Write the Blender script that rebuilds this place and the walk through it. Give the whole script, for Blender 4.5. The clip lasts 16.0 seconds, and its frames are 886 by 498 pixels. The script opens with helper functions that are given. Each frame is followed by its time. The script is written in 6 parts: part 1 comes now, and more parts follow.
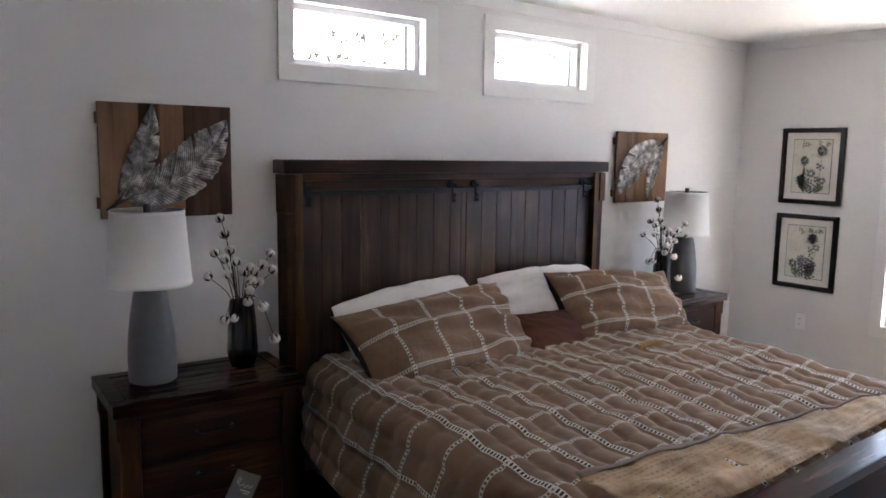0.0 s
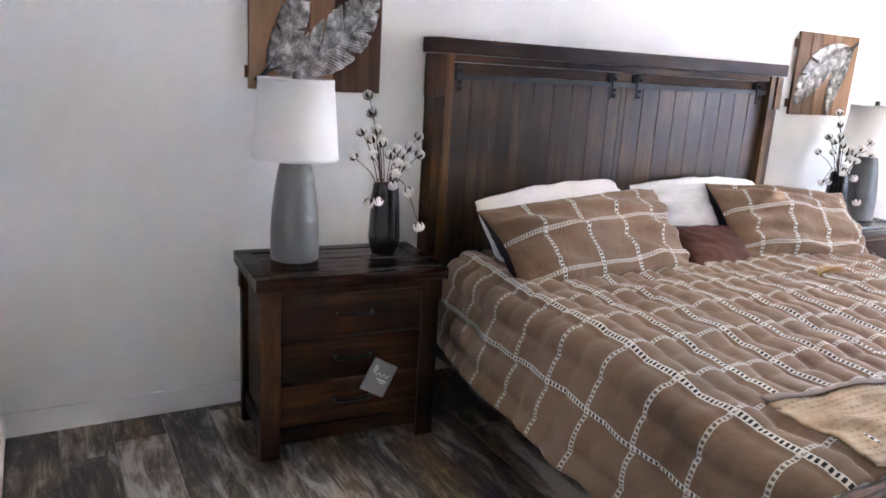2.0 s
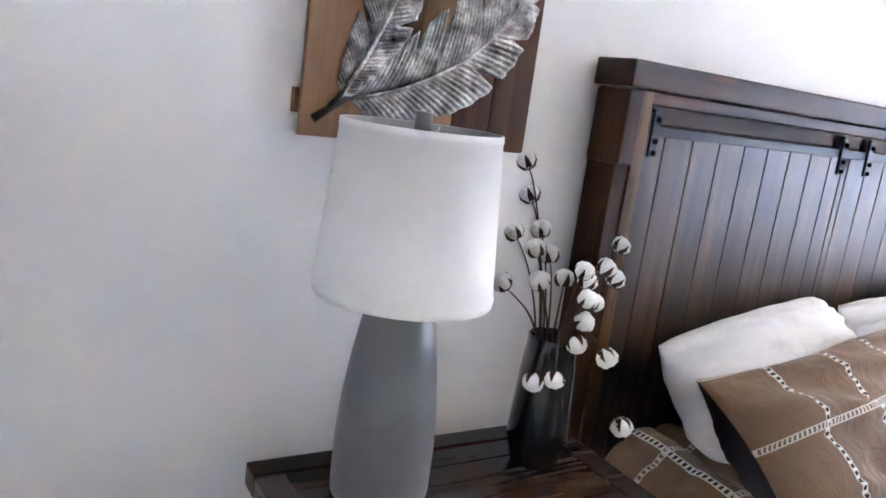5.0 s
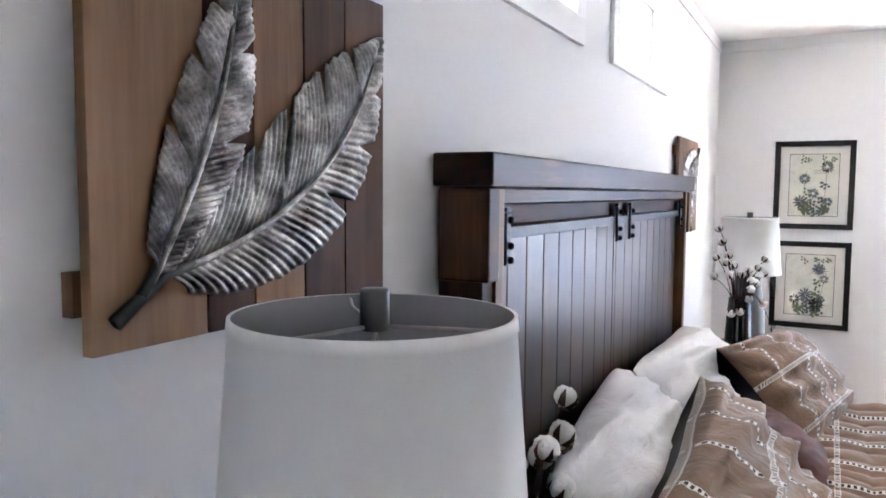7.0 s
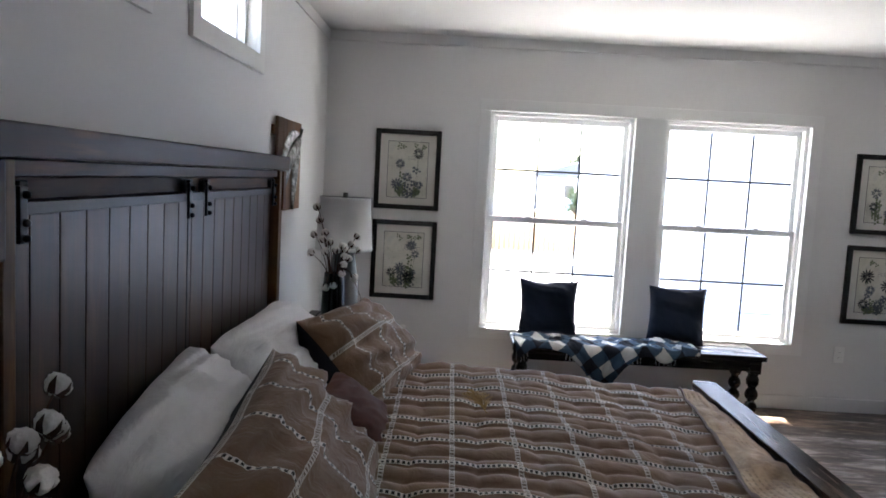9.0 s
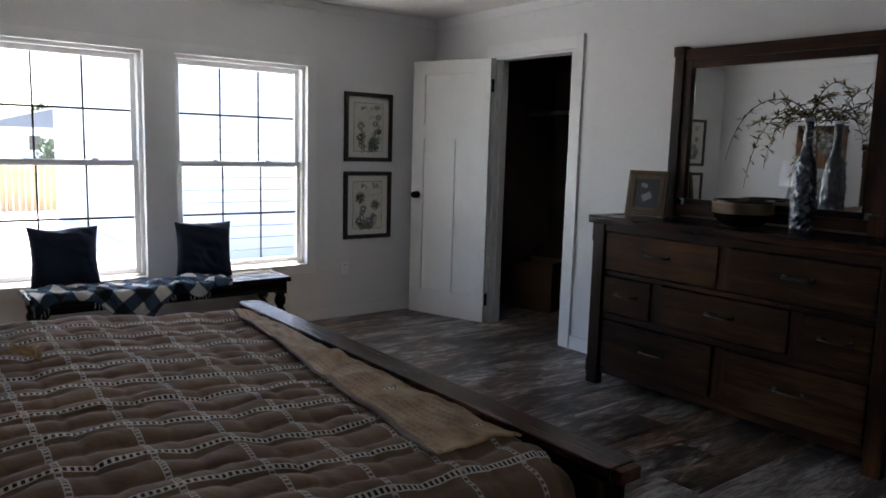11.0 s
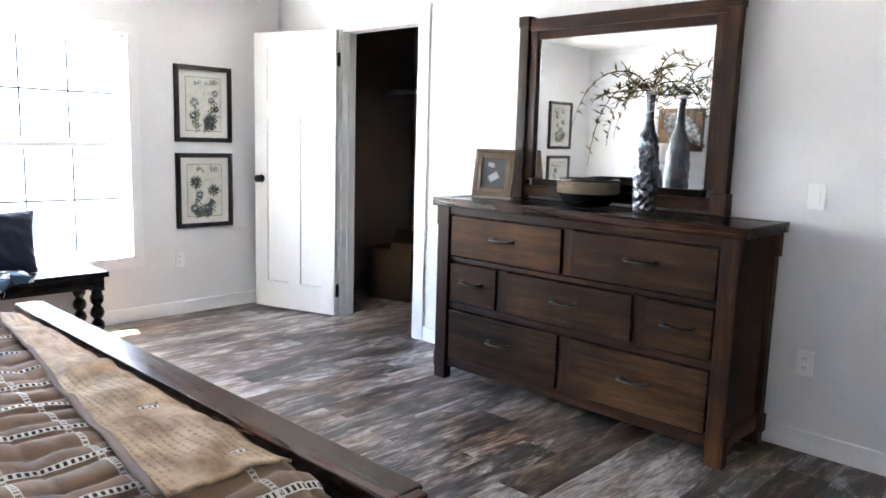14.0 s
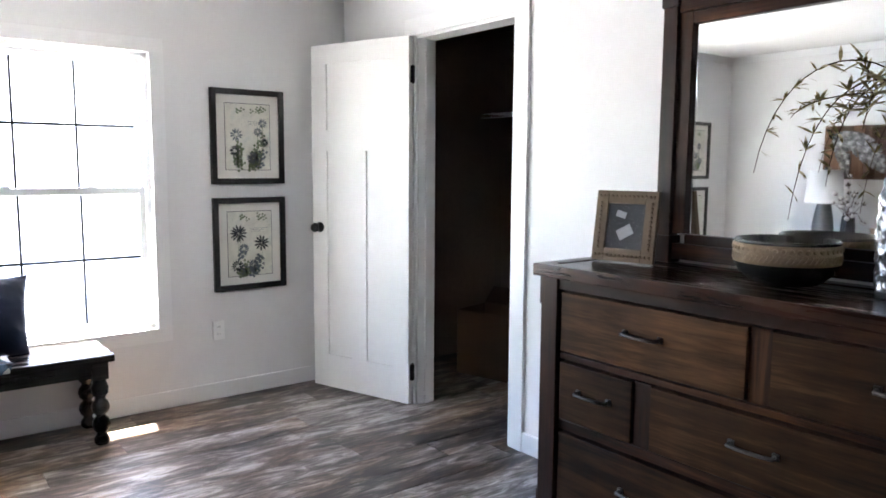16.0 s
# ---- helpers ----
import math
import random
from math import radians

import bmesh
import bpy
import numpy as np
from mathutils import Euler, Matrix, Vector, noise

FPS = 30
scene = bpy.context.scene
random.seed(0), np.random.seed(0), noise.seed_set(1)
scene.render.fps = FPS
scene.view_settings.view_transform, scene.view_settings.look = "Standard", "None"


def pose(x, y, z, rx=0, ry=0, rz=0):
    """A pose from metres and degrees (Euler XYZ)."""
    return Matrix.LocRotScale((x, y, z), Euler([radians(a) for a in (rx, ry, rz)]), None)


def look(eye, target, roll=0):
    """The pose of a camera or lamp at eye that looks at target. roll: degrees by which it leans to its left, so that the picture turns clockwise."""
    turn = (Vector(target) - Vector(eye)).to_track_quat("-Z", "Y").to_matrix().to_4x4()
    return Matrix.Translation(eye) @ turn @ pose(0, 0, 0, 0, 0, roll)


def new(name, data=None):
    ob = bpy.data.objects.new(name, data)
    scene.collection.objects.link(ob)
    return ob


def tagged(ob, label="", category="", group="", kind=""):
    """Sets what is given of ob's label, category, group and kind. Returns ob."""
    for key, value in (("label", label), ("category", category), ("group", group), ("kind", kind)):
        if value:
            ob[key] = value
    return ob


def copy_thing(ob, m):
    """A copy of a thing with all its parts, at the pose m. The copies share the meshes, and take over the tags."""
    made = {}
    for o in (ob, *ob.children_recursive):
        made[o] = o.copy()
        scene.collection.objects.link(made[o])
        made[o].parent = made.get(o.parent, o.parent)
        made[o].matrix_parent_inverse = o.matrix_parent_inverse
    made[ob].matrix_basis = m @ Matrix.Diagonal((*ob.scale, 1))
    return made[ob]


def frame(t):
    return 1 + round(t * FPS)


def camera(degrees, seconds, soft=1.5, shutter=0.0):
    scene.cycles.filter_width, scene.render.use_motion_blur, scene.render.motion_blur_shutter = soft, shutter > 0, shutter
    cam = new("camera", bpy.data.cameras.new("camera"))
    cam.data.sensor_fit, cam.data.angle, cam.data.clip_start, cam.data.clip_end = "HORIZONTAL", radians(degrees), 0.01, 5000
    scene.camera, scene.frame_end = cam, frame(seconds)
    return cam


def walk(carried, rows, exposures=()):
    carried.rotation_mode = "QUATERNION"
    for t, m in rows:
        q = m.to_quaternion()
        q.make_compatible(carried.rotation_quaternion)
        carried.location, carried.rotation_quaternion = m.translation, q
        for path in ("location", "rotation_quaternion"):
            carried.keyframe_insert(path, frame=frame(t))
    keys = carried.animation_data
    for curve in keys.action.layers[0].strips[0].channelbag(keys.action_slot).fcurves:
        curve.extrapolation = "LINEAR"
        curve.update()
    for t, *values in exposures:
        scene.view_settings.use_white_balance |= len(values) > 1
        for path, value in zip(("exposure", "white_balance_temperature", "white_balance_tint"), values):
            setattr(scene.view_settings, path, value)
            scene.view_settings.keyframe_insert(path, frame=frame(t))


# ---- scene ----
cam = camera(62.0, 16.0, soft=1.7)
PATH = [
    (0, (-2.47, -3.149, 1.569), (-1.261, -1.578, 1.308), 0.9),
    (0.5, (-2.512, -3.073, 1.538), (-1.458, -1.394, 1.278), 1.1),
    (1, (-2.537, -3.047, 1.502), (-1.555, -1.332, 1.196), 1.5),
    (1.5, (-2.533, -3.018, 1.441), (-1.611, -1.296, 1.013), 2.0),
    (2, (-2.484, -2.876, 1.411), (-1.537, -1.182, 0.929), 3.5),
    (2.5, (-2.482, -2.646, 1.418), (-1.648, -0.885, 0.967), 3.6),
    (3, (-2.403, -2.406, 1.424), (-1.625, -0.623, 0.96), 2.9),
    (3.5, (-2.345, -2.153, 1.404), (-1.535, -0.397, 0.891), 4.0),
    (4, (-2.384, -1.826, 1.411), (-1.507, -0.088, 0.954), 2.0),
    (4.2, (-2.373, -1.72, 1.401), (-1.425, -0.034, 0.891), 4.3),
    (6.5, (-2.243, -0.77, 1.394), (-0.75, 0.549, 1.215), 0.6),
    (7, (-2.247, -0.674, 1.451), (-0.483, 0.255, 1.297), 0.4),
    (7.5, (-2.238, -0.615, 1.471), (-0.357, 0.052, 1.34), 0.3),
    (8, (-2.221, -0.672, 1.474), (-0.275, -0.243, 1.313), 0.2),
    (8.5, (-2.228, -0.784, 1.467), (-0.25, -0.547, 1.299), 1.1),
    (9, (-2.217, -0.877, 1.467), (-0.227, -0.861, 1.275), 3.1),
    (9.5, (-2.154, -0.835, 1.49), (-0.194, -1.166, 1.271), 2.2),
    (9.7, (-2.161, -0.811, 1.495), (-0.236, -1.296, 1.257), 1.2),
    (11.8, (-2.311, -0.582, 1.278), (-1.051, -2.112, 1.009), 2.5),
    (12, (-2.336, -0.613, 1.271), (-1.161, -2.208, 0.992), 2.3),
    (12.5, (-2.421, -0.693, 1.251), (-1.405, -2.395, 0.983), 2.0),
    (13, (-2.453, -0.783, 1.264), (-1.48, -2.51, 1.005), 1.1),
    (13.5, (-2.373, -0.935, 1.326), (-1.229, -2.565, 1.141), -0.1),
    (14, (-2.169, -1.104, 1.311), (-0.808, -2.539, 1.017), 1.7),
    (14.5, (-2.018, -1.357, 1.31), (-0.734, -2.878, 1.116), 0.1),
    (15, (-1.832, -1.613, 1.315), (-0.455, -3.053, 1.137), 0.7),
    (15.5, (-1.564, -1.852, 1.335), (-0.033, -3.113, 1.078), 1.1),
    (16, (-1.281, -2.061, 1.355), (0.289, -3.28, 1.129), 0.4),
]
walk(cam, [(t, look(eye, target, roll)) for t, eye, target, roll in PATH],
     exposures=[(0.0, 4.5, 6900, 15), (0.5, 5.1, 6900, 15), (1.0, 5.4, 6900, 15), (1.5, 5.65, 6800, 15), (2.5, 6.2, 6600, 16), (4.0, 6.38, 6500, 15), (6.5, 5.6, 6500, 13),
                (7.0, 5.56, 6500, 13), (7.5, 5.54, 6500, 12), (8.0, 5.2, 6500, 12), (8.5, 4.4, 6500, 12), (9.0, 3.7, 6500, 11), (9.5, 2.92, 6500, 11), (9.7, 2.9, 6500, 11), (11.8, 2.9, 6500, 11), (12.0, 3.3, 6500, 12),
                (12.5, 4.7, 6600, 13), (13.0, 5.08, 6600, 13), (13.5, 5.3, 6550, 12), (14.0, 5.55, 6500, 11), (15.0, 5.34, 6500, 11), (16.0, 4.90, 6500, 11)])

# ---- world and light ----
SUN_EL, SUN_AZ = 66.0, 8.0          # degrees; azimuth from +x towards -y
world = bpy.data.worlds.new("sky")
scene.world = world
world.use_nodes = True
wn = world.node_tree.nodes
wl = world.node_tree.links
sky = wn.new("ShaderNodeTexSky")
sky.sky_type = "NISHITA"
sky.sun_disc = False
sky.sun_elevation = radians(SUN_EL)
sky.sun_rotation = radians(90 + SUN_AZ)
sky.air_density, sky.dust_density, sky.ozone_density = 1.0, 1.5, 1.0
wn["Background"].inputs["Strength"].default_value = 0.15
wl.new(sky.outputs["Color"], wn["Background"].inputs["Color"])
sun_data = bpy.data.lights.new("sun", "SUN")
sun_data.energy, sun_data.angle, sun_data.color = 4.5, radians(0.5), (1.0, 0.95, 0.88)
sun = new("sun", sun_data)
ce, se = math.cos(radians(SUN_EL)), math.sin(radians(SUN_EL))
ca, sa = math.cos(radians(SUN_AZ)), math.sin(radians(SUN_AZ))
sun.matrix_world = look((20 * ce * ca, -20 * ce * sa, 20 * se), (0, 0, 0))

# ---- plan ----
XL, XR, YS, ZC = -2.67, 2.81, -4.45, 2.41    # inner faces of the bedroom
TH = 0.14                                    # wall thickness
HALL_X = -1.79                              # hall wall beside the dresser
DOOR_Y = -5.90                               # wall with the bedroom door

# ---- materials ----


def material(name):
    m = bpy.data.materials.new(name)
    m.use_nodes = True
    return m, m.node_tree.nodes, m.node_tree.links, m.node_tree.nodes["Principled BSDF"]


def coords(n, l, kind="Object", scale=(1, 1, 1)):
    tc = n.new("ShaderNodeTexCoord")
    mp = n.new("ShaderNodeMapping")
    mp.inputs["Scale"].default_value = scale
    l.new(tc.outputs[kind], mp.inputs["Vector"])
    return mp.outputs["Vector"]


def noise_tex(n, l, vec, scale, detail=4.0, rough=0.55, distort=0.0):
    t = n.new("ShaderNodeTexNoise")
    t.inputs["Scale"].default_value = scale
    t.inputs["Detail"].default_value = detail
    t.inputs["Roughness"].default_value = rough
    t.inputs["Distortion"].default_value = distort
    l.new(vec, t.inputs["Vector"])
    return t.outputs["Fac"]


def ramp(n, l, fac, stops):
    r = n.new("ShaderNodeValToRGB")
    e = r.color_ramp.elements
    while len(e) < len(stops):
        e.new(0.5)
    for k, (p, c) in enumerate(stops):
        e[k].position = p
        e[k].color = (*c, 1) if len(c) == 3 else c
    l.new(fac, r.inputs["Fac"])
    return r.outputs["Color"]


def bump(n, l, bsdf, height, strength=0.2, distance=0.002):
    b = n.new("ShaderNodeBump")
    b.inputs["Strength"].default_value = strength
    b.inputs["Distance"].default_value = distance
    l.new(height, b.inputs["Height"])
    l.new(b.outputs["Normal"], bsdf.inputs["Normal"])


def calc(n, l, op, a, b=None, c=None):
    m = n.new("ShaderNodeMath")
    m.operation = op
    for k, v in enumerate((a, b, c)):
        if v is None:
            continue
        if isinstance(v, (int, float)):
            m.inputs[k].default_value = v
        else:
            l.new(v, m.inputs[k])
    return m.outputs[0]


def mix(n, l, fac, a, b, blend="MIX"):
    m = n.new("ShaderNodeMix")
    m.data_type, m.blend_type = "RGBA", blend
    for k, v in ((0, fac), (6, a), (7, b)):
        if isinstance(v, (int, float)):
            m.inputs[k].default_value = v
        elif isinstance(v, tuple):
            m.inputs[k].default_value = (*v, 1)
        else:
            l.new(v, m.inputs[k])
    return m.outputs[2]


def plain(name, colour, rough=0.5, metal=0.0, vary=0.12, scale=18.0, bumpy=0.15, depth=0.001, coat=0.0, sheen=0.0):
    """A surface of one colour with blotches at two scales and fine relief."""
    m, n, l, b = material(name)
    v = coords(n, l)
    big = noise_tex(n, l, v, scale * 0.15, 3)
    fine = noise_tex(n, l, v, scale * 6, 4)
    lo = tuple(c * (1 - vary) for c in colour)
    hi = tuple(min(1, c * (1 + vary)) for c in colour)
    f = calc(n, l, "ADD", calc(n, l, "MULTIPLY", big, 0.6), calc(n, l, "MULTIPLY", fine, 0.4))
    l.new(ramp(n, l, f, [(0.3, lo), (0.7, hi)]), b.inputs["Base Color"])
    l.new(calc(n, l, "MULTIPLY_ADD", fine, 0.15, rough - 0.07), b.inputs["Roughness"])
    b.inputs["Metallic"].default_value = metal
    b.inputs["Coat Weight"].default_value = coat
    b.inputs["Sheen Weight"].default_value = sheen * 0.3
    if rough >= 0.55 and metal == 0:
        b.inputs["Specular IOR Level"].default_value = 0.25
    if bumpy:
        bump(n, l, b, fine, bumpy, depth)
    return m


def wood(name, axis, dark, mid, light, rough=0.42, coat=0.02, scale=1.0, spec=0.17):
    """Stained timber with the grain along an axis (0 x, 1 y, 2 z)."""
    m, n, l, b = material(name)
    sc = [14.0 * scale] * 3
    sc[axis] = 0.9 * scale
    oi = n.new("ShaderNodeObjectInfo")
    tc = n.new("ShaderNodeTexCoord")
    add = n.new("ShaderNodeVectorMath")
    l.new(tc.outputs["Object"], add.inputs[0])
    shift = n.new("ShaderNodeVectorMath")
    shift.operation = "SCALE"
    shift.inputs[0].default_value = (3.1, 2.3, 4.7)
    l.new(oi.outputs["Random"], shift.inputs["Scale"])
    l.new(shift.outputs[0], add.inputs[1])
    mp = n.new("ShaderNodeMapping")
    mp.inputs["Scale"].default_value = sc
    l.new(add.outputs[0], mp.inputs["Vector"])
    v = mp.outputs["Vector"]
    grain = noise_tex(n, l, v, 1.6, 6, 0.65, 0.6)
    fine = noise_tex(n, l, v, 9.0, 3, 0.6)
    patch = noise_tex(n, l, add.outputs[0], 2.2, 3)
    f = calc(n, l, "ADD", calc(n, l, "MULTIPLY", grain, 0.50), calc(n, l, "MULTIPLY", fine, 0.14))
    f = calc(n, l, "ADD", f, calc(n, l, "MULTIPLY", patch, 0.42))
    f = calc(n, l, "ADD", f, calc(n, l, "MULTIPLY_ADD", oi.outputs["Random"], 0.05, -0.035))
    l.new(ramp(n, l, f, [(0.37, dark), (0.53, mid), (0.74, light)]), b.inputs["Base Color"])
    l.new(calc(n, l, "MULTIPLY_ADD", grain, 0.2, rough - 0.08), b.inputs["Roughness"])
    b.inputs["Coat Weight"].default_value = coat
    b.inputs["Coat Roughness"].default_value = 0.2
    b.inputs["Specular IOR Level"].default_value = spec
    bump(n, l, b, f, 0.18, 0.0015)
    return m


DK, MD, LT = (0.0068, 0.0022, 0.0011), (0.027, 0.0084, 0.0038), (0.140, 0.056, 0.020)
wood_x = wood("dark_wood_along_x", 0, DK, MD, LT)
wood_y = wood("dark_wood_along_y", 1, DK, MD, LT)
wood_z = wood("dark_wood_along_z", 2, DK, MD, LT)
drawer_wood = wood("walnut_drawer_front", 0, (0.010, 0.0040, 0.0019), (0.038, 0.0160, 0.0070), (0.15, 0.072, 0.029), 0.5, 0.0, 1.3, 0.10)
top_wood = wood("polished_dark_wood_top", 0, (0.0065, 0.0020, 0.0011), (0.022, 0.0066, 0.0034), (0.075, 0.025, 0.0095), 0.24, 0.0, 1.0, 0.28)
amber_z = wood("amber_stained_post", 2, (0.010, 0.0034, 0.0015), (0.042, 0.0150, 0.0058), (0.17, 0.075, 0.025), 0.42, 0.0, 1.0, 0.15)
golden_z = wood("golden_acacia", 2, (0.020, 0.008, 0.003), (0.095, 0.044, 0.016), (0.31, 0.17, 0.066), 0.42, 0.03, 0.7)
plank_z = wood("walnut_brown_plank", 2, (0.012, 0.0062, 0.0040), (0.044, 0.0235, 0.0145), (0.145, 0.080, 0.045), 0.33, 0.0, 1.0, 0.26)
board_a = wood("honey_board", 2, (0.12, 0.062, 0.034), (0.235, 0.132, 0.075), (0.34, 0.21, 0.13), 0.55, 0.0)
board_b = wood("umber_board", 2, (0.035, 0.017, 0.011), (0.085, 0.043, 0.028), (0.15, 0.085, 0.06), 0.6, 0.0)
board_c = wood("driftwood_board", 2, (0.075, 0.045, 0.032), (0.15, 0.095, 0.066), (0.24, 0.16, 0.115), 0.6, 0.0)
bench_wood = wood("black_wood", 1, (0.006, 0.005, 0.005), (0.013, 0.010, 0.009), (0.03, 0.022, 0.018), 0.25, 0.3)

wall_paint = plain("white_wall_paint", (0.76, 0.755, 0.75), 0.62, vary=0.02, scale=8, bumpy=0.12, depth=0.0012)
trim_paint = plain("white_trim_paint", (0.80, 0.80, 0.795), 0.4, vary=0.02, scale=5, bumpy=0.04, depth=0.0005)
door_paint = plain("white_door_paint", (0.80, 0.795, 0.77), 0.45, vary=0.02, scale=9, bumpy=0.06, depth=0.0005)
ceiling_paint = plain("ceiling_paint", (0.80, 0.795, 0.78), 0.8, vary=0.03, scale=12, bumpy=0.3, depth=0.002)
vinyl = plain("white_vinyl", (0.80, 0.80, 0.80), 0.35, vary=0.02, bumpy=0.03)
black_iron = plain("black_iron", (0.012, 0.012, 0.012), 0.42, 0.6, 0.2, 20, 0.2)
pewter = plain("dark_pewter", (0.10, 0.095, 0.09), 0.32, 0.9, 0.25, 20, 0.1)
dark_bronze = plain("dark_bronze", (0.025, 0.023, 0.022), 0.38, 0.9, 0.25, 20, 0.1)
gunmetal = plain("brushed_gunmetal", (0.15, 0.145, 0.14), 0.4, 0.9, 0.15, 25, 0.05)
nickel = plain("brushed_nickel", (0.45, 0.44, 0.43), 0.35, 1.0, 0.15, 25, 0.05)
shade_lining = plain("grey_shade_lining", (0.36, 0.36, 0.37), 0.8, vary=0.03, bumpy=0.05)
shade_linen = plain("white_linen_shade", (0.80, 0.80, 0.795), 0.85, vary=0.02, scale=60, bumpy=0.2)
lamp_ceramic = plain("grey_ceramic", (0.135, 0.14, 0.145), 0.38, 0.0, 0.16, 6, 0.1, coat=0.1)
black_glaze = plain("black_glaze", (0.010, 0.010, 0.011), 0.2, 0.0, 0.25, 12, 0.1, coat=0.3)
white_cotton = plain("white_cotton_cloth", (0.78, 0.77, 0.78), 0.85, vary=0.02, scale=40, bumpy=0.15, sheen=0.2)
boll_white = plain("cotton_fluff", (0.80, 0.77, 0.74), 0.95, vary=0.06, scale=60, bumpy=0.5, depth=0.003)
husk_brown = plain("dry_husk", (0.065, 0.030, 0.019), 0.7, vary=0.35, scale=50, bumpy=0.3)
twig_brown = plain("brown_twig", (0.075, 0.036, 0.024), 0.75, vary=0.3, scale=60, bumpy=0.3)
brown_velvet = plain("brown_velvet", (0.075, 0.023, 0.012), 0.8, vary=0.3, scale=14, bumpy=0.2)
charcoal_cloth = plain("charcoal_cloth", (0.018, 0.018, 0.022), 0.85, vary=0.15, scale=40, bumpy=0.2)
navy_cloth = plain("navy_cloth", (0.009, 0.014, 0.030), 0.75, vary=0.2, scale=30, bumpy=0.3, sheen=0.15)

plume_tan = plain("golden_plume", (0.40, 0.25, 0.10), 0.85, vary=0.25, scale=50, bumpy=0.4)
frame_black = plain("black_frame", (0.010, 0.009, 0.009), 0.4, vary=0.25, bumpy=0.1)
mat_board = plain("cream_mat_board", (0.69, 0.665, 0.62), 0.85, vary=0.03, scale=50, bumpy=0.1)
gold_carved = plain("carved_bronze_gold", (0.105, 0.066, 0.034), 0.5, 0.3, 0.35, 40, 0.3)
bowl_band = plain("tan_carved_band", (0.27, 0.19, 0.125), 0.6, 0.0, 0.3, 30, 0.5, 0.003)
mattress_white = plain("mattress_ticking", (0.30, 0.30, 0.31), 0.9, bumpy=0.1)
# dark brown puts the unlit closet's shade into the lining colour
closet_shade = plain("closet_shade_brown", (0.17, 0.125, 0.10), 0.7, vary=0.15, scale=6, bumpy=0.15)
cardboard = plain("cardboard", (0.11, 0.065, 0.036), 0.85, vary=0.12, bumpy=0.2)
wire_white = plain("white_wire", (0.7, 0.7, 0.7), 0.4, bumpy=0)
plate_white = plain("white_plastic_plate", (0.86, 0.86, 0.85), 0.35, vary=0.015, bumpy=0)
tag_card = plain("grey_tag_card", (0.19, 0.19, 0.195), 0.35, vary=0.1, bumpy=0.05)
tag_white = plain("white_print", (0.7, 0.7, 0.7), 0.5, bumpy=0)
foliage = plain("olive_leaf", (0.29, 0.235, 0.10), 0.6, vary=0.5, scale=30, bumpy=0.2)
tree_green = plain("tree_leaf", (0.045, 0.07, 0.025), 0.7, vary=0.4, scale=2, bumpy=0.2)
pine_green = plain("pine_needle", (0.014, 0.021, 0.009), 0.7, vary=0.4, scale=3, bumpy=0.2)
bark = plain("bark", (0.05, 0.035, 0.026), 0.9, vary=0.4, scale=10, bumpy=0.6, depth=0.01)
siding_blue = plain("pale_grey_siding", (0.50, 0.53, 0.60), 0.6, vary=0.03, scale=4, bumpy=0.05)
siding_white = plain("white_siding", (0.75, 0.75, 0.75), 0.6, vary=0.03, scale=4, bumpy=0.05)
roof_grey = plain("grey_shingle", (0.13, 0.14, 0.16), 0.9, vary=0.25, scale=6, bumpy=0.5, depth=0.01)
fence_wood = plain("tan_fence_wood", (0.42, 0.26, 0.14), 0.8, vary=0.15, scale=5, bumpy=0.3)
concrete = plain("pale_concrete", (0.56, 0.55, 0.53), 0.85, vary=0.08, scale=1.2, bumpy=0.3, depth=0.004)
cabinet_white = plain("white_cabinet", (0.76, 0.76, 0.75), 0.4, vary=0.02, bumpy=0.02)
counter_dark = plain("dark_counter", (0.05, 0.045, 0.04), 0.3, vary=0.3, scale=20, bumpy=0.05)
shelf_wood = wood("oak_shelf", 0, (0.10, 0.05, 0.025), (0.22, 0.12, 0.06), (0.3, 0.18, 0.1), 0.5, 0.0)
photo_dark = plain("dark_photo", (0.03, 0.03, 0.032), 0.25, vary=0.4, scale=30, bumpy=0)
photo_light = plain("light_photo_shape", (0.35, 0.35, 0.36), 0.25, vary=0.15, scale=30, bumpy=0)


